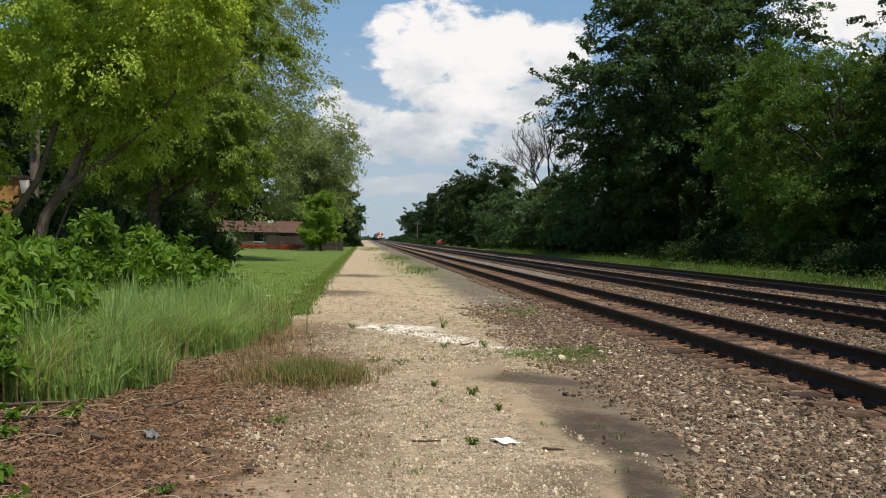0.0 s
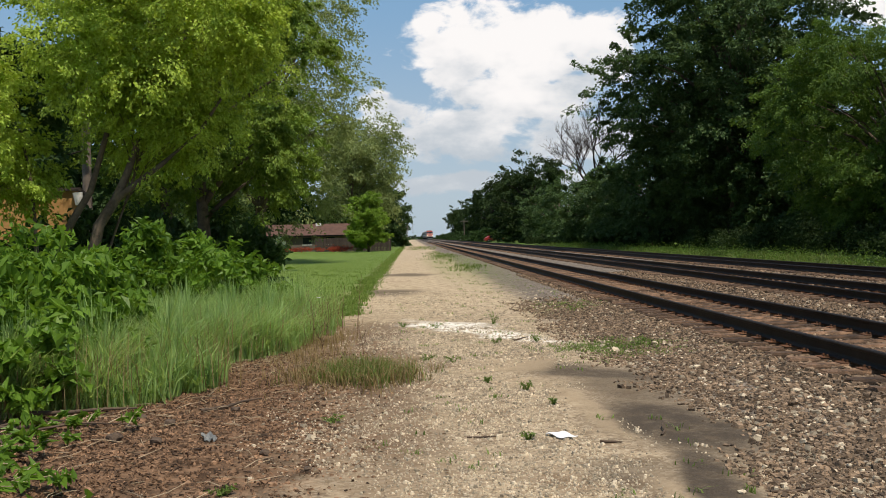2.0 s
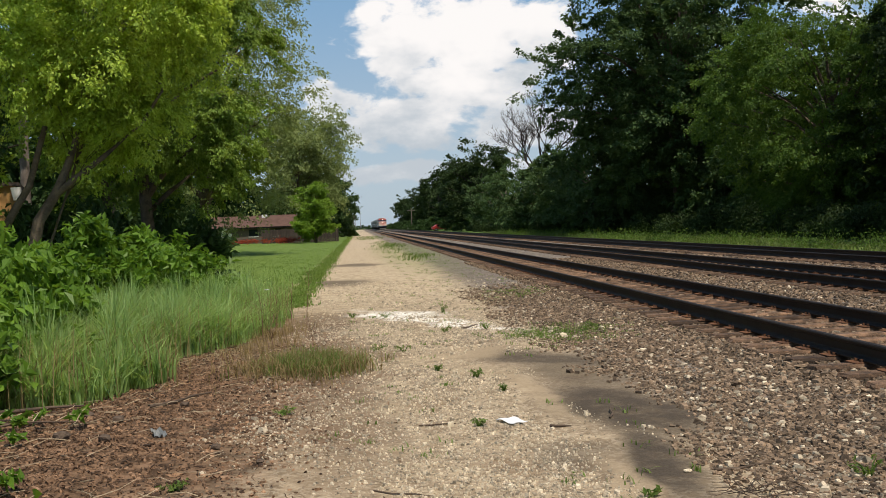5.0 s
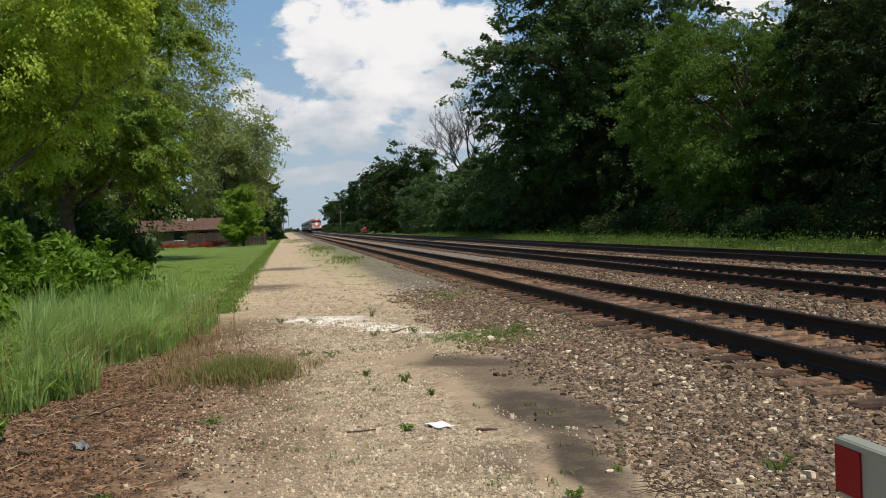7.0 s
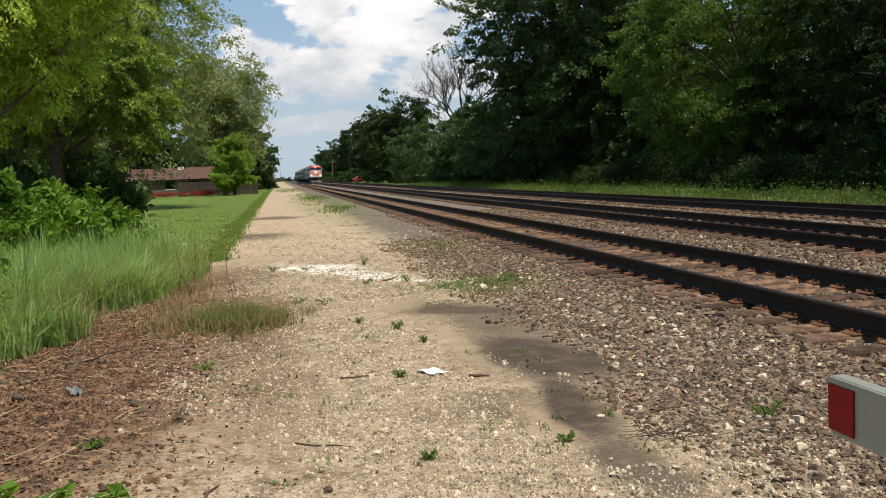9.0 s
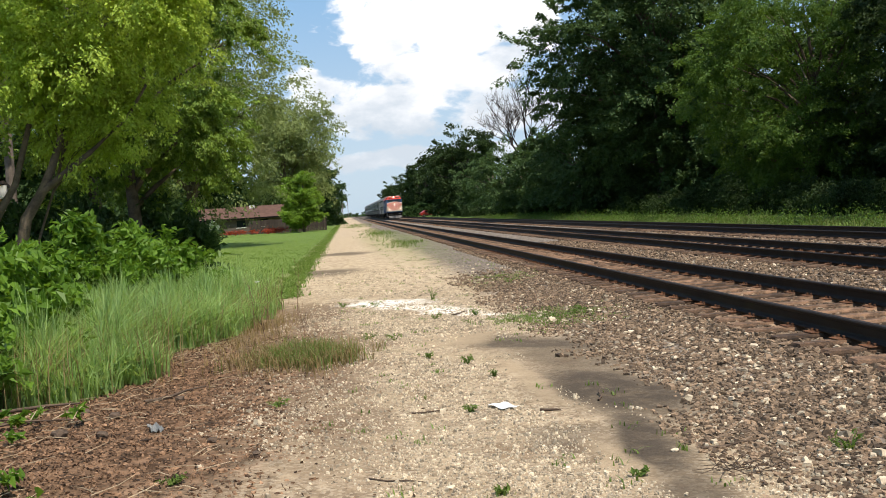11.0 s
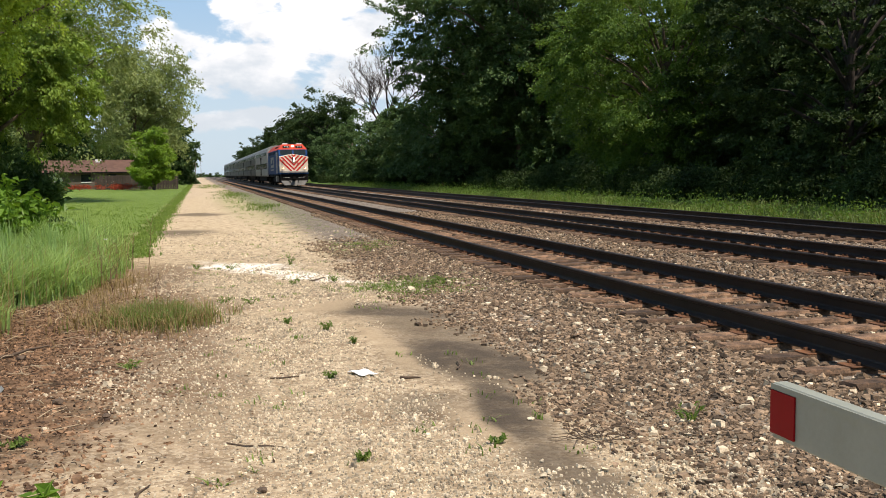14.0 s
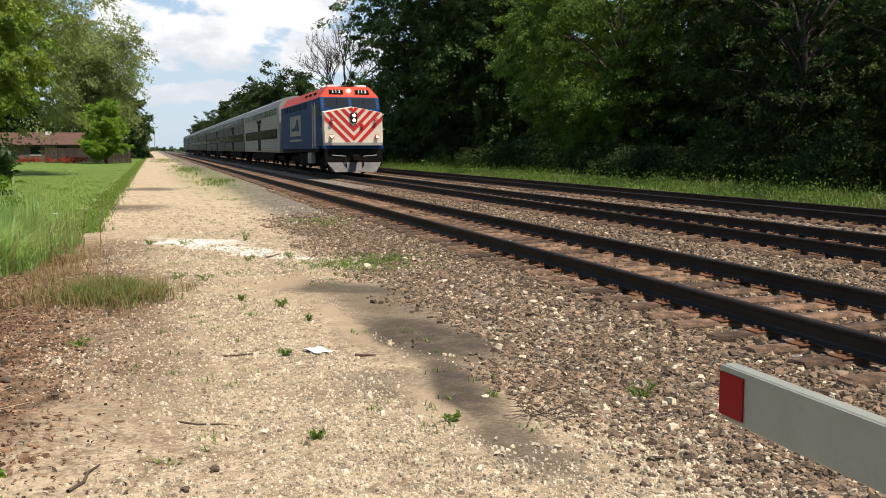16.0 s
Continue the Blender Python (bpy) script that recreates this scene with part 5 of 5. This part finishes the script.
def make_wire(a, b, sag, r=0.012):
    ob = thing("overhead_wire", "thin black overhead wire slung between poles", "wire", "overhead wires")
    pts = [Vector(a).lerp(Vector(b), f) - Vector((0, 0, sag * 4 * f * (1 - f))) for f in np.linspace(0, 1, 14)]
    vv, ff = tube(pts, [r] * 14, 5)
    solid("cable", mesh_from("cable", vv, ff), "black", ob)


for dx in (-1.05, 0.5):
    make_wire((-11.35 + dx, 33, 12.42), (-30 + dx, -10, 11.5), 1.2)
rng = np.random.default_rng(77)
c = np.concatenate([rng.normal(0, 1, (60, 2)) * (1.5, 0.5) + (-14.2, 112.0), rng.normal(0, 1, (60, 2)) * (1.0, 0.5) + (-9.4, 112.5)])
c = c[::2]
p = on_ground(np.repeat(c[:, 0], 30), np.repeat(c[:, 1], 30)) + rng.normal(0, 0.22, (1800, 3)) * (1, 1, 0.6) + (0, 0, 0.4)
patch("flower_bed", "bed of red flowering plants before the fence", "flowers", *(lambda me: (np.array([q.co[:] for q in me.vertices]), np.array([q.vertices[:] for q in me.polygons])))(leaves_mesh("tmp", rng, p, p * 0, 0.2, 0.12)), "flower")

# ---- right side: verge, shrubs and trees ----
rng = np.random.default_rng(91)
n = 5200
y = 16 + 130 * rng.random(n) ** 1.6
x = rng.uniform(17.0, 22.5, n)
v, f = tufts(rng, on_ground(x, y), 6, 0.38 * np.repeat(rng.uniform(0.3, 1.4, n) * (0.85 + 0.35 * np.sin(y * 0.35) * np.sin(x * 0.9 + y * 0.13)), 6), 0.014, 0.16, 0.5)
patch("verge_grass", "uncut yellow-green grass along the far side of the tracks", "grass", v, f, "verge_blade")
n = 460
y = rng.uniform(18, 120, n)
x = rng.uniform(17.0, 20.5, n)
base = on_ground(x, y, 0.3)
p = np.repeat(base, 26, 0) + rng.normal(0, 0.26, (n * 26, 3)) * (1, 1, 0.9)
me = leaves_mesh("verge_weeds", rng, p, p * 0, 0.12, 0.055)
tagged(solid("verge_weeds", me, "leaf_mid"), "leafy weeds along the track verge", "weeds", kind="stuff")

# these shrubs carry the woods' shade in their darkened leaf colour
shrub = make_bush("shrub", "dark green shrub at the foot of the woods", 25.6, 30, 2.8, 2.4, 2.6, 0.17, 9000, "leaf_shaded", 51, "shrubs before the woods")
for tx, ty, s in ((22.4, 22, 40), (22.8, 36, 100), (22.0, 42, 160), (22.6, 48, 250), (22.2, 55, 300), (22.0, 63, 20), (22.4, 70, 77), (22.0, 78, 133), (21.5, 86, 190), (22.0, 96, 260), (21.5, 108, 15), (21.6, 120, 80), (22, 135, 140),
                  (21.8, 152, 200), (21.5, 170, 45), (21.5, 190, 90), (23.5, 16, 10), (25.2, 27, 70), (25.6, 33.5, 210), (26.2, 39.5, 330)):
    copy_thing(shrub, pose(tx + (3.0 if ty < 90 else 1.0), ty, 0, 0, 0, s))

far_shrub = make_bush("shrub", "dark shrub in the distant lineside growth", 23.0, 206, 5.0, 6.0, 4.2, 0.8, 1500, "leaf_dark", 52, "shrubs before the woods")
for k in range(22):
    copy_thing(far_shrub, pose(21.8 + 1.5 * math.sin(k * 2.1), 242 + k * 15.0, 0, 0, 0, 47 * k % 360))
for k in range(15):
    copy_thing(far_shrub, pose(-66 + k * 8.5, 690 + 90 * math.sin(k * 1.7), 0, 0, 0, 61 * k % 360))

make_tree("oak_tree", "very tall dark green oak beside the railway", 28.2, 82.0, 29.0, 11.6, 0.6, 0.31, 215000, "leaf_oak", 61, base=0.04, lobes=84, slim=0.96, low=0.7, per=100, reach=6.0)
make_tree("elm_tree", "mid-green spreading tree before the woods", 29.2, 57.0, 15.2, 7.6, 0.28, 0.18, 110000, "leaf_mid", 62, base=0.03, lobes=54, low=0.8, per=90, droop=0.6, reach=7.0)
# woods-edge and row trees: shade is put into the leaf colour
make_tree("woodland_tree", "dark green tree at the edge of the woods", 32.5, 46.5, 19.0, 7.0, 0.3, 0.20, 75000, "leaf_shaded", 63, base=0.03, lobes=34, low=0.9, per=110)
make_tree("woodland_tree", "dark green tree leaning over the verge", 27.4, 36.0, 15.2, 6.6, 0.28, 0.16, 75000, "leaf_shaded", 64, base=0.03, lobes=34, low=0.9, per=110)
make_tree("woodland_tree", "full green tree at the edge of the woods", 26.6, 25.5, 12.0, 5.6, 0.25, 0.14, 70000, "leaf_shaded", 65, base=0.04, lobes=28, low=0.9, per=120)
row = make_tree("lineside_tree", "broad dark green tree in the lineside row", 23.8, 190.0, 18.5, 8.2, 0.4, 0.55, 17000, "leaf_shaded", 66, base=0.04, lobes=24, low=0.9)
low_row = make_tree("lineside_tree", "low mid-green tree in the lineside row", 25.5, 112.0, 10.5, 5.8, 0.25, 0.36, 13000, "leaf_oak", 67, base=0.01, lobes=20, low=0.9)
for tx, ty, s in ((25.5, 101, 60), (25.5, 128, 130), (22.8, 119, 200), (25, 142, 210), (25, 158, 10), (25, 172, 90), (25.5, 88, 250), (35, 62, 30), (35, 48, 160), (33.5, 40, 40), (34, 32, 220), (36, 24, 300), (34, 12, 20), (36, 74, 77), (38, 100, 111), (38, 125, 5), (31, 66, 15), (32, 92, 140), (33, 56, 240), (32, 110, 320), (23.8, 94, 50), (24.6, 107, 170), (41, 82, 50), (43, 40, 60), (44, 58, 200), (42, 26, 99), (31, 74, 180)):
    copy_thing(low_row, pose(tx, ty, 0, 0, 0, s))
# copies at y 13 and y 3 are unseen, added to shade the woods
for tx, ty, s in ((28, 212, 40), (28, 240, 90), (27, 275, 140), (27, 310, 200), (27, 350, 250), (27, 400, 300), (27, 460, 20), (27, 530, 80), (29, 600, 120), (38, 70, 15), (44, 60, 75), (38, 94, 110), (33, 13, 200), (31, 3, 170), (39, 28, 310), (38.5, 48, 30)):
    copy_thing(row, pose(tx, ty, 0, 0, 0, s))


def make_dead_tree():
    g = np.random.default_rng(71)
    ob = thing("dead_tree", "tall bare dead tree with fine grey branches", "tree", at=pose(24.4, 124.0, 0))
    tubes = []

    def grow(start, way, length, r, level):
        pts = [start]
        d = way.copy()
        for k in range(4):
            d = (d + Vector(g.normal(0, 0.14, 3)) + Vector((0, 0, 0.05))).normalized()
            pts.append(pts[-1] + d * length / 4)
        tubes.append(tube(pts, list(np.linspace(r, r * 0.4, 5)), 6 if level < 2 else 4))
        if level < 5:
            for k in range((7, 5, 4, 4, 3)[level]):
                f = g.uniform(0.5, 1.0)
                at = pts[min(4, int(f * 4) + 1)]
                side = Vector(g.normal(0, 1, 3))
                side.z = abs(side.z) * 0.5
                grow(at, (d * 0.72 + side.normalized() * 0.72).normalized(), length * g.uniform(0.48, 0.66), r * 0.56, level + 1)

    grow(Vector((0, 0, -0.1)), Vector((0, 0, 1)), 9.4, 0.27, 0)
    vv, ff = join_tubes(tubes)
    solid("trunk", mesh_from("trunk", vv, ff, True), "dead_bark", ob)


make_dead_tree()


# ---- far crossing, cars and poles ----
road = solid("road", mesh_from("road", [(-60, 300, 0.3), (3.6, 300, 0.2), (15.5, 300, 0.2), (80, 300, 0.4), (-60, 309, 0.3), (3.6, 309, 0.2), (15.5, 309, 0.2), (80, 309, 0.4)], [(0, 1, 5, 4), (1, 2, 6, 5), (2, 3, 7, 6)]), "asphalt")
tagged(road, "grey asphalt road over the distant level crossing", "road", kind="structure")


def make_car(name, label, x, y, turn, paint):
    ob = thing(name, label, "car", at=pose(x, y, 0.15, 0, 0, turn))
    bm = prism([(-2.2, 0.35), (2.2, 0.35), (2.25, 0.75), (1.3, 0.95), (0.6, 1.42), (-1.2, 1.45), (-1.9, 0.98), (-2.25, 0.9)], "y", -0.85, 0.85)
    part("body", bm, paint, ob)
    part("side_window", prism([(-1.25, 0.98), (1.1, 0.98), (0.55, 1.36), (-1.1, 1.38)], "y", -0.862, 0.862), "glass", ob)
    for wx in (-1.4, 1.4):
        for wy in (-0.78, 0.78):
            w = part("wheel", rod((wx, wy - 0.1, 0.32), (wx, wy + 0.1, 0.32), 0.32, sides=14), "black", ob)
            part("rim", rod((wx, wy - 0.11, 0.32), (wx, wy + 0.11, 0.32), 0.18, sides=10), "grey", w)


make_car("car", "red car waiting at the far level crossing", 19.4, 224.0, 8, "car_red")
make_car("car", "white car on the far road", 17.0, 316.0, 90, "car_white")
make_car("car", "white car parked by the far road", -3.6, 318.0, 80, "car_white")
for px, py, h in ((16.6, 298, 7.0), (-3.0, 300, 9), (-1.5, 360, 9), (-4.5, 420, 10), (-6, 480, 10), (-3, 540, 10), (1.0, 620, 11)):
    make_utility_pole(px, py, h, 0.14, "distant wooden utility pole")
ob = thing("far_building", "pale low building beyond the far crossing", "building", at=pose(-6.0, 330.0, 0))
part("wall", box(-12, 0, 0, 10, 0, 3.6), "far_grey", ob)
part("roof", prism([(-12.4, 3.6), (0.4, 3.6), (-6, 5.4)], "y", -0.4, 10.4), "shingle", ob)

# ---- litter and small things on the ground ----
rng = np.random.default_rng(15)
n = 21000
y = 3.6 + 10 * rng.random(n) ** 1.2
x = -2.5 + rng.normal(0, 0.85, n) - 0.04 * (10 - y)
p = on_ground(x, y, 0.012)
me = leaves_mesh("leaf_litter", rng, p, rng.normal(0, 1, (n, 3)) * (1, 1, 0.45), 0.036, 0.015, 0.0, 0.25)
tagged(solid("leaf_litter", me, "litter"), "brown rotting leaf litter and wood chips", "leaf litter", kind="stuff")
tubes = []
for k in range(330):
    yy = 4 + 10 * rng.random() ** 1.1
    xx = -2.3 + rng.normal(0, 0.8)
    a, ln = rng.uniform(0, math.tau), rng.uniform(0.08, 0.32)
    z = float(height_at(xx, yy)) + 0.015
    e = (xx + math.cos(a) * ln, yy + math.sin(a) * ln, z + rng.uniform(0, 0.05))
    tubes.append(tube([(xx, yy, z), ((xx + e[0]) / 2 + rng.normal(0, 0.02), (yy + e[1]) / 2, z + 0.02), e], [0.0035, 0.003, 0.002], 4))
v, f = join_tubes(tubes)
patch("dry_stalks", "dry broken plant stalks lying on the leaf litter", "stalks", v, f, "straw")


def make_cut_branch(x, y, turn, length, seed):
    """A broken leafy branch lying on the ground."""
    g = np.random.default_rng(seed)
    ob = thing("cut_branch", "broken leafy green branch lying on the leaf litter", "branch", "cut branches", at=pose(x, y, float(height_at(x, y)), 0, 0, turn))
    pts, out = [], []
    line = [Vector((length * f, 0.05 * math.sin(5 * f + seed), 0.05 + 0.14 * f * (1.2 - f) + g.uniform(0, 0.02))) for f in np.linspace(0, 1, 6)]
    solid("branch", mesh_from("branch", *tube(line, list(np.linspace(0.013, 0.004, 6)), 6), True), "twig", ob)
    for k in range(7):
        p = line[1 + k % 5]
        way = Vector((g.uniform(0.2, 0.8), g.choice((-1, 1)) * g.uniform(0.4, 1.0), g.uniform(-0.05, 0.35))).normalized()
        e = p + way * g.uniform(0.12, 0.3)
        solid("twig", mesh_from("twig", *tube([p, (p + e) / 2 + Vector((0, 0, 0.02)), e], [0.005, 0.004, 0.002], 5), True), "straw", ob)
        for f in g.uniform(0.3, 1.1, 8):
            q = p + (e - p) * f
            pts.append((q.x, q.y, max(q.z, 0.03)))
            out.append(tuple(way))
    solid("foliage", leaves_mesh("foliage", g, np.array(pts), np.array(out), 0.135, 0.062, 0.1, 0.6), "leaf_bush", ob)


for bx, by, bt, bl in ((-3.75, 6.75, 8, 0.85), (-3.6, 6.35, -14, 0.7), (-3.3, 5.9, 20, 0.75), (-3.0, 5.4, -8, 0.7), (-2.75, 5.0, 15, 0.8), (-3.9, 7.2, -5, 0.9), (-3.55, 7.0, 30, 0.7), (-3.35, 6.6, -30, 0.6), (-3.45, 6.2, 50, 0.6), (-3.2, 6.9, 200, 0.6), (-3.1, 6.2, 170, 0.7), (-2.95, 5.8, 40, 0.6), (-3.3, 7.6, 15, 0.8), (-3.6, 7.9, -10, 0.7)):
    make_cut_branch(bx, by, bt, bl, int(by * 100))


def make_stick(label, a, b, r):
    ob = thing("stick", label, "stick", "fallen sticks")
    a, b = Vector(a), Vector(b)
    a.z, b.z = a.z + float(height_at(a.x, a.y)) + r, b.z + float(height_at(b.x, b.y)) + r
    side = Vector((b.y - a.y, a.x - b.x, 0)) * 0.06
    vv, ff = tube([a, a.lerp(b, 0.35) + side, a.lerp(b, 0.7) - side * 0.6, b], [r, r * 0.9, r * 0.7, r * 0.4], 7)
    solid("wood", mesh_from("wood", vv, ff, True), "twig", ob)


for a, b, r in (((-3.6, 8.4, 0.05), (-2.75, 8.8, 0.02), 0.02), ((-2.2, 8.9, 0), (-1.75, 9.6, 0.02), 0.016), ((1.95, 5.85, 0), (2.4, 5.95, 0), 0.010), ((1.72, 7.5, 0), (1.82, 7.8, 0.02), 0.009), ((1.2, 7.35, 0), (1.36, 7.3, 0), 0.012),
                ((-0.75, 4.85, 0), (-0.62, 5.2, 0), 0.010), ((-1.3, 4.8, 0), (-1.1, 5.1, 0), 0.008), ((1.3, 14.6, 0), (1.6, 15.0, 0), 0.014), ((0.2, 7.8, 0), (0.5, 7.75, 0), 0.008), ((-0.2, 5.9, 0), (0.15, 5.7, 0), 0.006),
                ((-3.9, 6.4, 0), (-2.9, 6.9, 0.05), 0.014), ((-3.7, 7.6, 0.10), (-2.85, 8.0, 0.02), 0.018), ((-3.5, 7.2, 0.16), (-2.9, 6.3, 0), 0.015), ((-3.3, 7.1, 0.2), (-2.75, 6.6, 0), 0.012), ((-3.2, 6.9, 0.1), (-3.0, 6.0, 0), 0.014), ((-4.0, 5.4, 0.02), (-3.0, 5.9, 0.02), 0.012)):
    make_stick("dry brown stick lying on the ground", a, b, r)


def make_clod(x, y, r, seed):
    g = random.Random(seed)
    bm = bmesh.new()
    bmesh.ops.create_icosphere(bm, subdivisions=2, radius=r * 0.6)
    for q in bm.verts:
        q.co *= g.uniform(0.75, 1.2)
        q.co.z *= 0.6
    me = bpy.data.meshes.new("clod")
    bm.to_mesh(me)
    bm.free()
    ob = solid("clod", me, "twig", at=pose(x, y, float(height_at(x, y)) + r * 0.35))
    tagged(ob, "dark clod of earth on the gravel", "clod", "clods of earth")


for i, (x, y, r) in enumerate(((-0.04, 4.96, 0.045), (-0.2, 4.7, 0.04), (-0.98, 6.75, 0.05), (-1.35, 7.2, 0.06), (-2.3, 8.2, 0.09), (-2.6, 8.4, 0.08), (-1.9, 9.0, 0.07), (-2.55, 7.5, 0.10), (-2.2, 7.4, 0.08))):
    make_clod(x, y, r, 300 + i)


def make_paper():
    bm = bmesh.new()
    bmesh.ops.create_grid(bm, x_segments=8, y_segments=8, size=0.5)
    for q in bm.verts:
        q.co.z = 0.02 * math.sin(q.co.x * 7) * math.cos(q.co.y * 6) + 0.03 * math.sin(7 * q.co.y)
        q.co.x *= 0.15 * (1 + 0.1 * q.co.y)
        q.co.y *= 0.24
        q.co.z = q.co.z * 0.25 + 0.02
    bmesh.ops.solidify(bm, geom=bm.faces[:], thickness=0.003)
    me = bpy.data.meshes.new("paper")
    bm.to_mesh(me)
    bm.free()
    ob = solid("paper_sheet", me, "paper", at=pose(0.95, 7.62, float(height_at(0.95, 7.62)), 0, 0, 25))
    tagged(ob, "crumpled white sheet of paper on the gravel", "paper")


make_paper()


def make_wild_flower():
    ob = thing("wild_flower", "single white wild flower on a tall thin stem in the grass", "flower", at=pose(-1.89, 17.0, float(height_at(-1.89, 17.0))))
    vv, ff = tube([(0, 0, -0.02), (0.03, 0, 0.28), (0.0, 0.01, 0.58)], [0.006, 0.005, 0.004], 5)
    solid("stem", mesh_from("stem", vv, ff, True), "leaf_mid", ob)
    bm = bmesh.new()
    for k in range(9):
        a = k * math.tau / 9
        add_hull(bm, [(math.cos(a + d) * r, math.sin(a + d) * r - 0.01, 0.58 + h) for d, r, h in ((0, 0.008, 0.0), (-0.22, 0.034, 0.010), (0.22, 0.034, 0.010), (0, 0.046, 0.014), (0, 0.03, 0.018))])
    part("bloom", bm, "white", ob, "white daisy bloom")


def make_dock_stalk(x, y, h, seed):
    """A dry upright weed stalk with short side twigs."""
    g = np.random.default_rng(seed)
    ob = thing("dry_stalk", "tall reddish dry weed stalk at the path's edge", "plant", "dry stalks", at=pose(x, y, float(height_at(x, y))))
    line = [Vector((0.03 * math.sin(3 * f + seed), 0.02 * f, h * f - 0.02)) for f in np.linspace(0, 1, 6)]
    tubes = [tube(line, list(np.linspace(0.007, 0.003, 6)), 5)]
    for k in range(9):
        p = line[2 + k % 4]
        a = g.uniform(0, math.tau)
        tubes.append(tube([p, p + Vector((math.cos(a) * 0.05, math.sin(a) * 0.05, 0.06)), p + Vector((math.cos(a) * 0.07, math.sin(a) * 0.07, 0.14))], [0.003, 0.0025, 0.002], 4))
    vv, ff = join_tubes(tubes)
    solid("stalk", mesh_from("stalk", vv, ff, True), "litter", ob)


make_wild_flower()
for k, (sx, sy, sh) in enumerate(((-1.35, 15.6, 0.75), (-1.12, 15.9, 0.9), (-1.6, 15.2, 0.6), (-1.75, 14.4, 0.7), (-0.95, 13.3, 0.4), (-1.45, 13.0, 0.45))):
    make_dock_stalk(sx, sy, sh, 500 + k)


def make_pale_stone(x, y, r, seed):
    g = random.Random(seed)
    bm = bmesh.new()
    bmesh.ops.create_icosphere(bm, subdivisions=1, radius=r * 0.75)
    for q in bm.verts:
        q.co *= g.uniform(0.7, 1.15)
        q.co.z *= 0.45
    me = bpy.data.meshes.new("pale_stone")
    bm.to_mesh(me)
    bm.free()
    ob = solid("pale_stone", me, "pebble", at=pose(x, y, float(height_at(x, y)) + r * 0.2, 0, 0, g.uniform(0, 360)))
    tagged(ob, "pale weathered stone lying on the gravel", "stone", "pale stones")


for i, (x, y, r) in enumerate(((0.28, 5.53, 0.045), (1.78, 5.86, 0.04), (3.42, 9.0, 0.07), (3.28, 7.95, 0.05), (2.3, 5.3, 0.035), (3.0, 6.2, 0.04), (2.6, 8.6, 0.035), (3.3, 6.6, 0.045), (0.04, 8.1, 0.03), (2.0, 4.9, 0.035), (3.55, 7.1, 0.06), (2.9, 10.2, 0.05))):
    make_pale_stone(x, y, r, 400 + i)

# heap of cut green stalks, nest of dry twigs, scrap of clear wrapper
g = np.random.default_rng(61)
for bx, by, bt, bl in ((-1.75, 4.74, 4, 0.55), (-1.62, 4.60, -12, 0.5)):
    make_cut_branch(bx, by, bt, bl, int(-by * bx * 10))
tubes = []
for k in range(26):
    a, ln = g.uniform(0, math.tau), g.uniform(0.08, 0.28)
    xx, yy = 1.98 + g.normal(0, 0.09), 5.35 + g.normal(0, 0.07)
    z = float(height_at(xx, yy)) + 0.01
    tubes.append(tube([(xx, yy, z), (xx + math.cos(a) * ln * 0.5, yy + math.sin(a) * ln * 0.5, z + g.uniform(0.01, 0.06)), (xx + math.cos(a) * ln, yy + math.sin(a) * ln, z + 0.01)], [0.0035, 0.003, 0.002], 4))
v, f = join_tubes(tubes)
patch("twig_heap", "small tangle of dry grey twigs on the gravel", "twigs", v, f, "twig")


def make_wrapper():
    bm = bmesh.new()
    bmesh.ops.create_grid(bm, x_segments=6, y_segments=6, size=0.5)
    g2 = random.Random(9)
    for q in bm.verts:
        q.co = Vector((q.co.x * 0.10, q.co.y * 0.16, 0.035 + g2.uniform(-0.022, 0.022)))
    bmesh.ops.solidify(bm, geom=bm.faces[:], thickness=0.002)
    me = bpy.data.meshes.new("wrapper")
    bm.to_mesh(me)
    bm.free()
    tagged(solid("plastic_wrapper", me, "roof_grey", at=pose(-1.86, 7.65, float(height_at(-1.86, 7.65)), 8, 5, 30)), "crumpled grey plastic wrapper on the leaf litter", "litter")


make_wrapper()


# ---- what moves ----
FRONT = [(0.0, 560.0), (2.0, 486.0), (4.0, 414.0), (6.0, 346.0), (8.0, 281.0), (9.25, 242.0), (10.5, 204.0), (12.5, 143.5), (14.5, 87.3), (16.0, 47.1)]


def motions():
    walk(loco, [(t, pose(9.5, y - 0.35, RAIL_TOP)) for t, y in FRONT])
    for k, car in enumerate(coaches):
        walk(car, [(t, pose(9.5, y - 0.35 + 17.2 + k * 25.9, RAIL_TOP)) for t, y in FRONT])


motions()
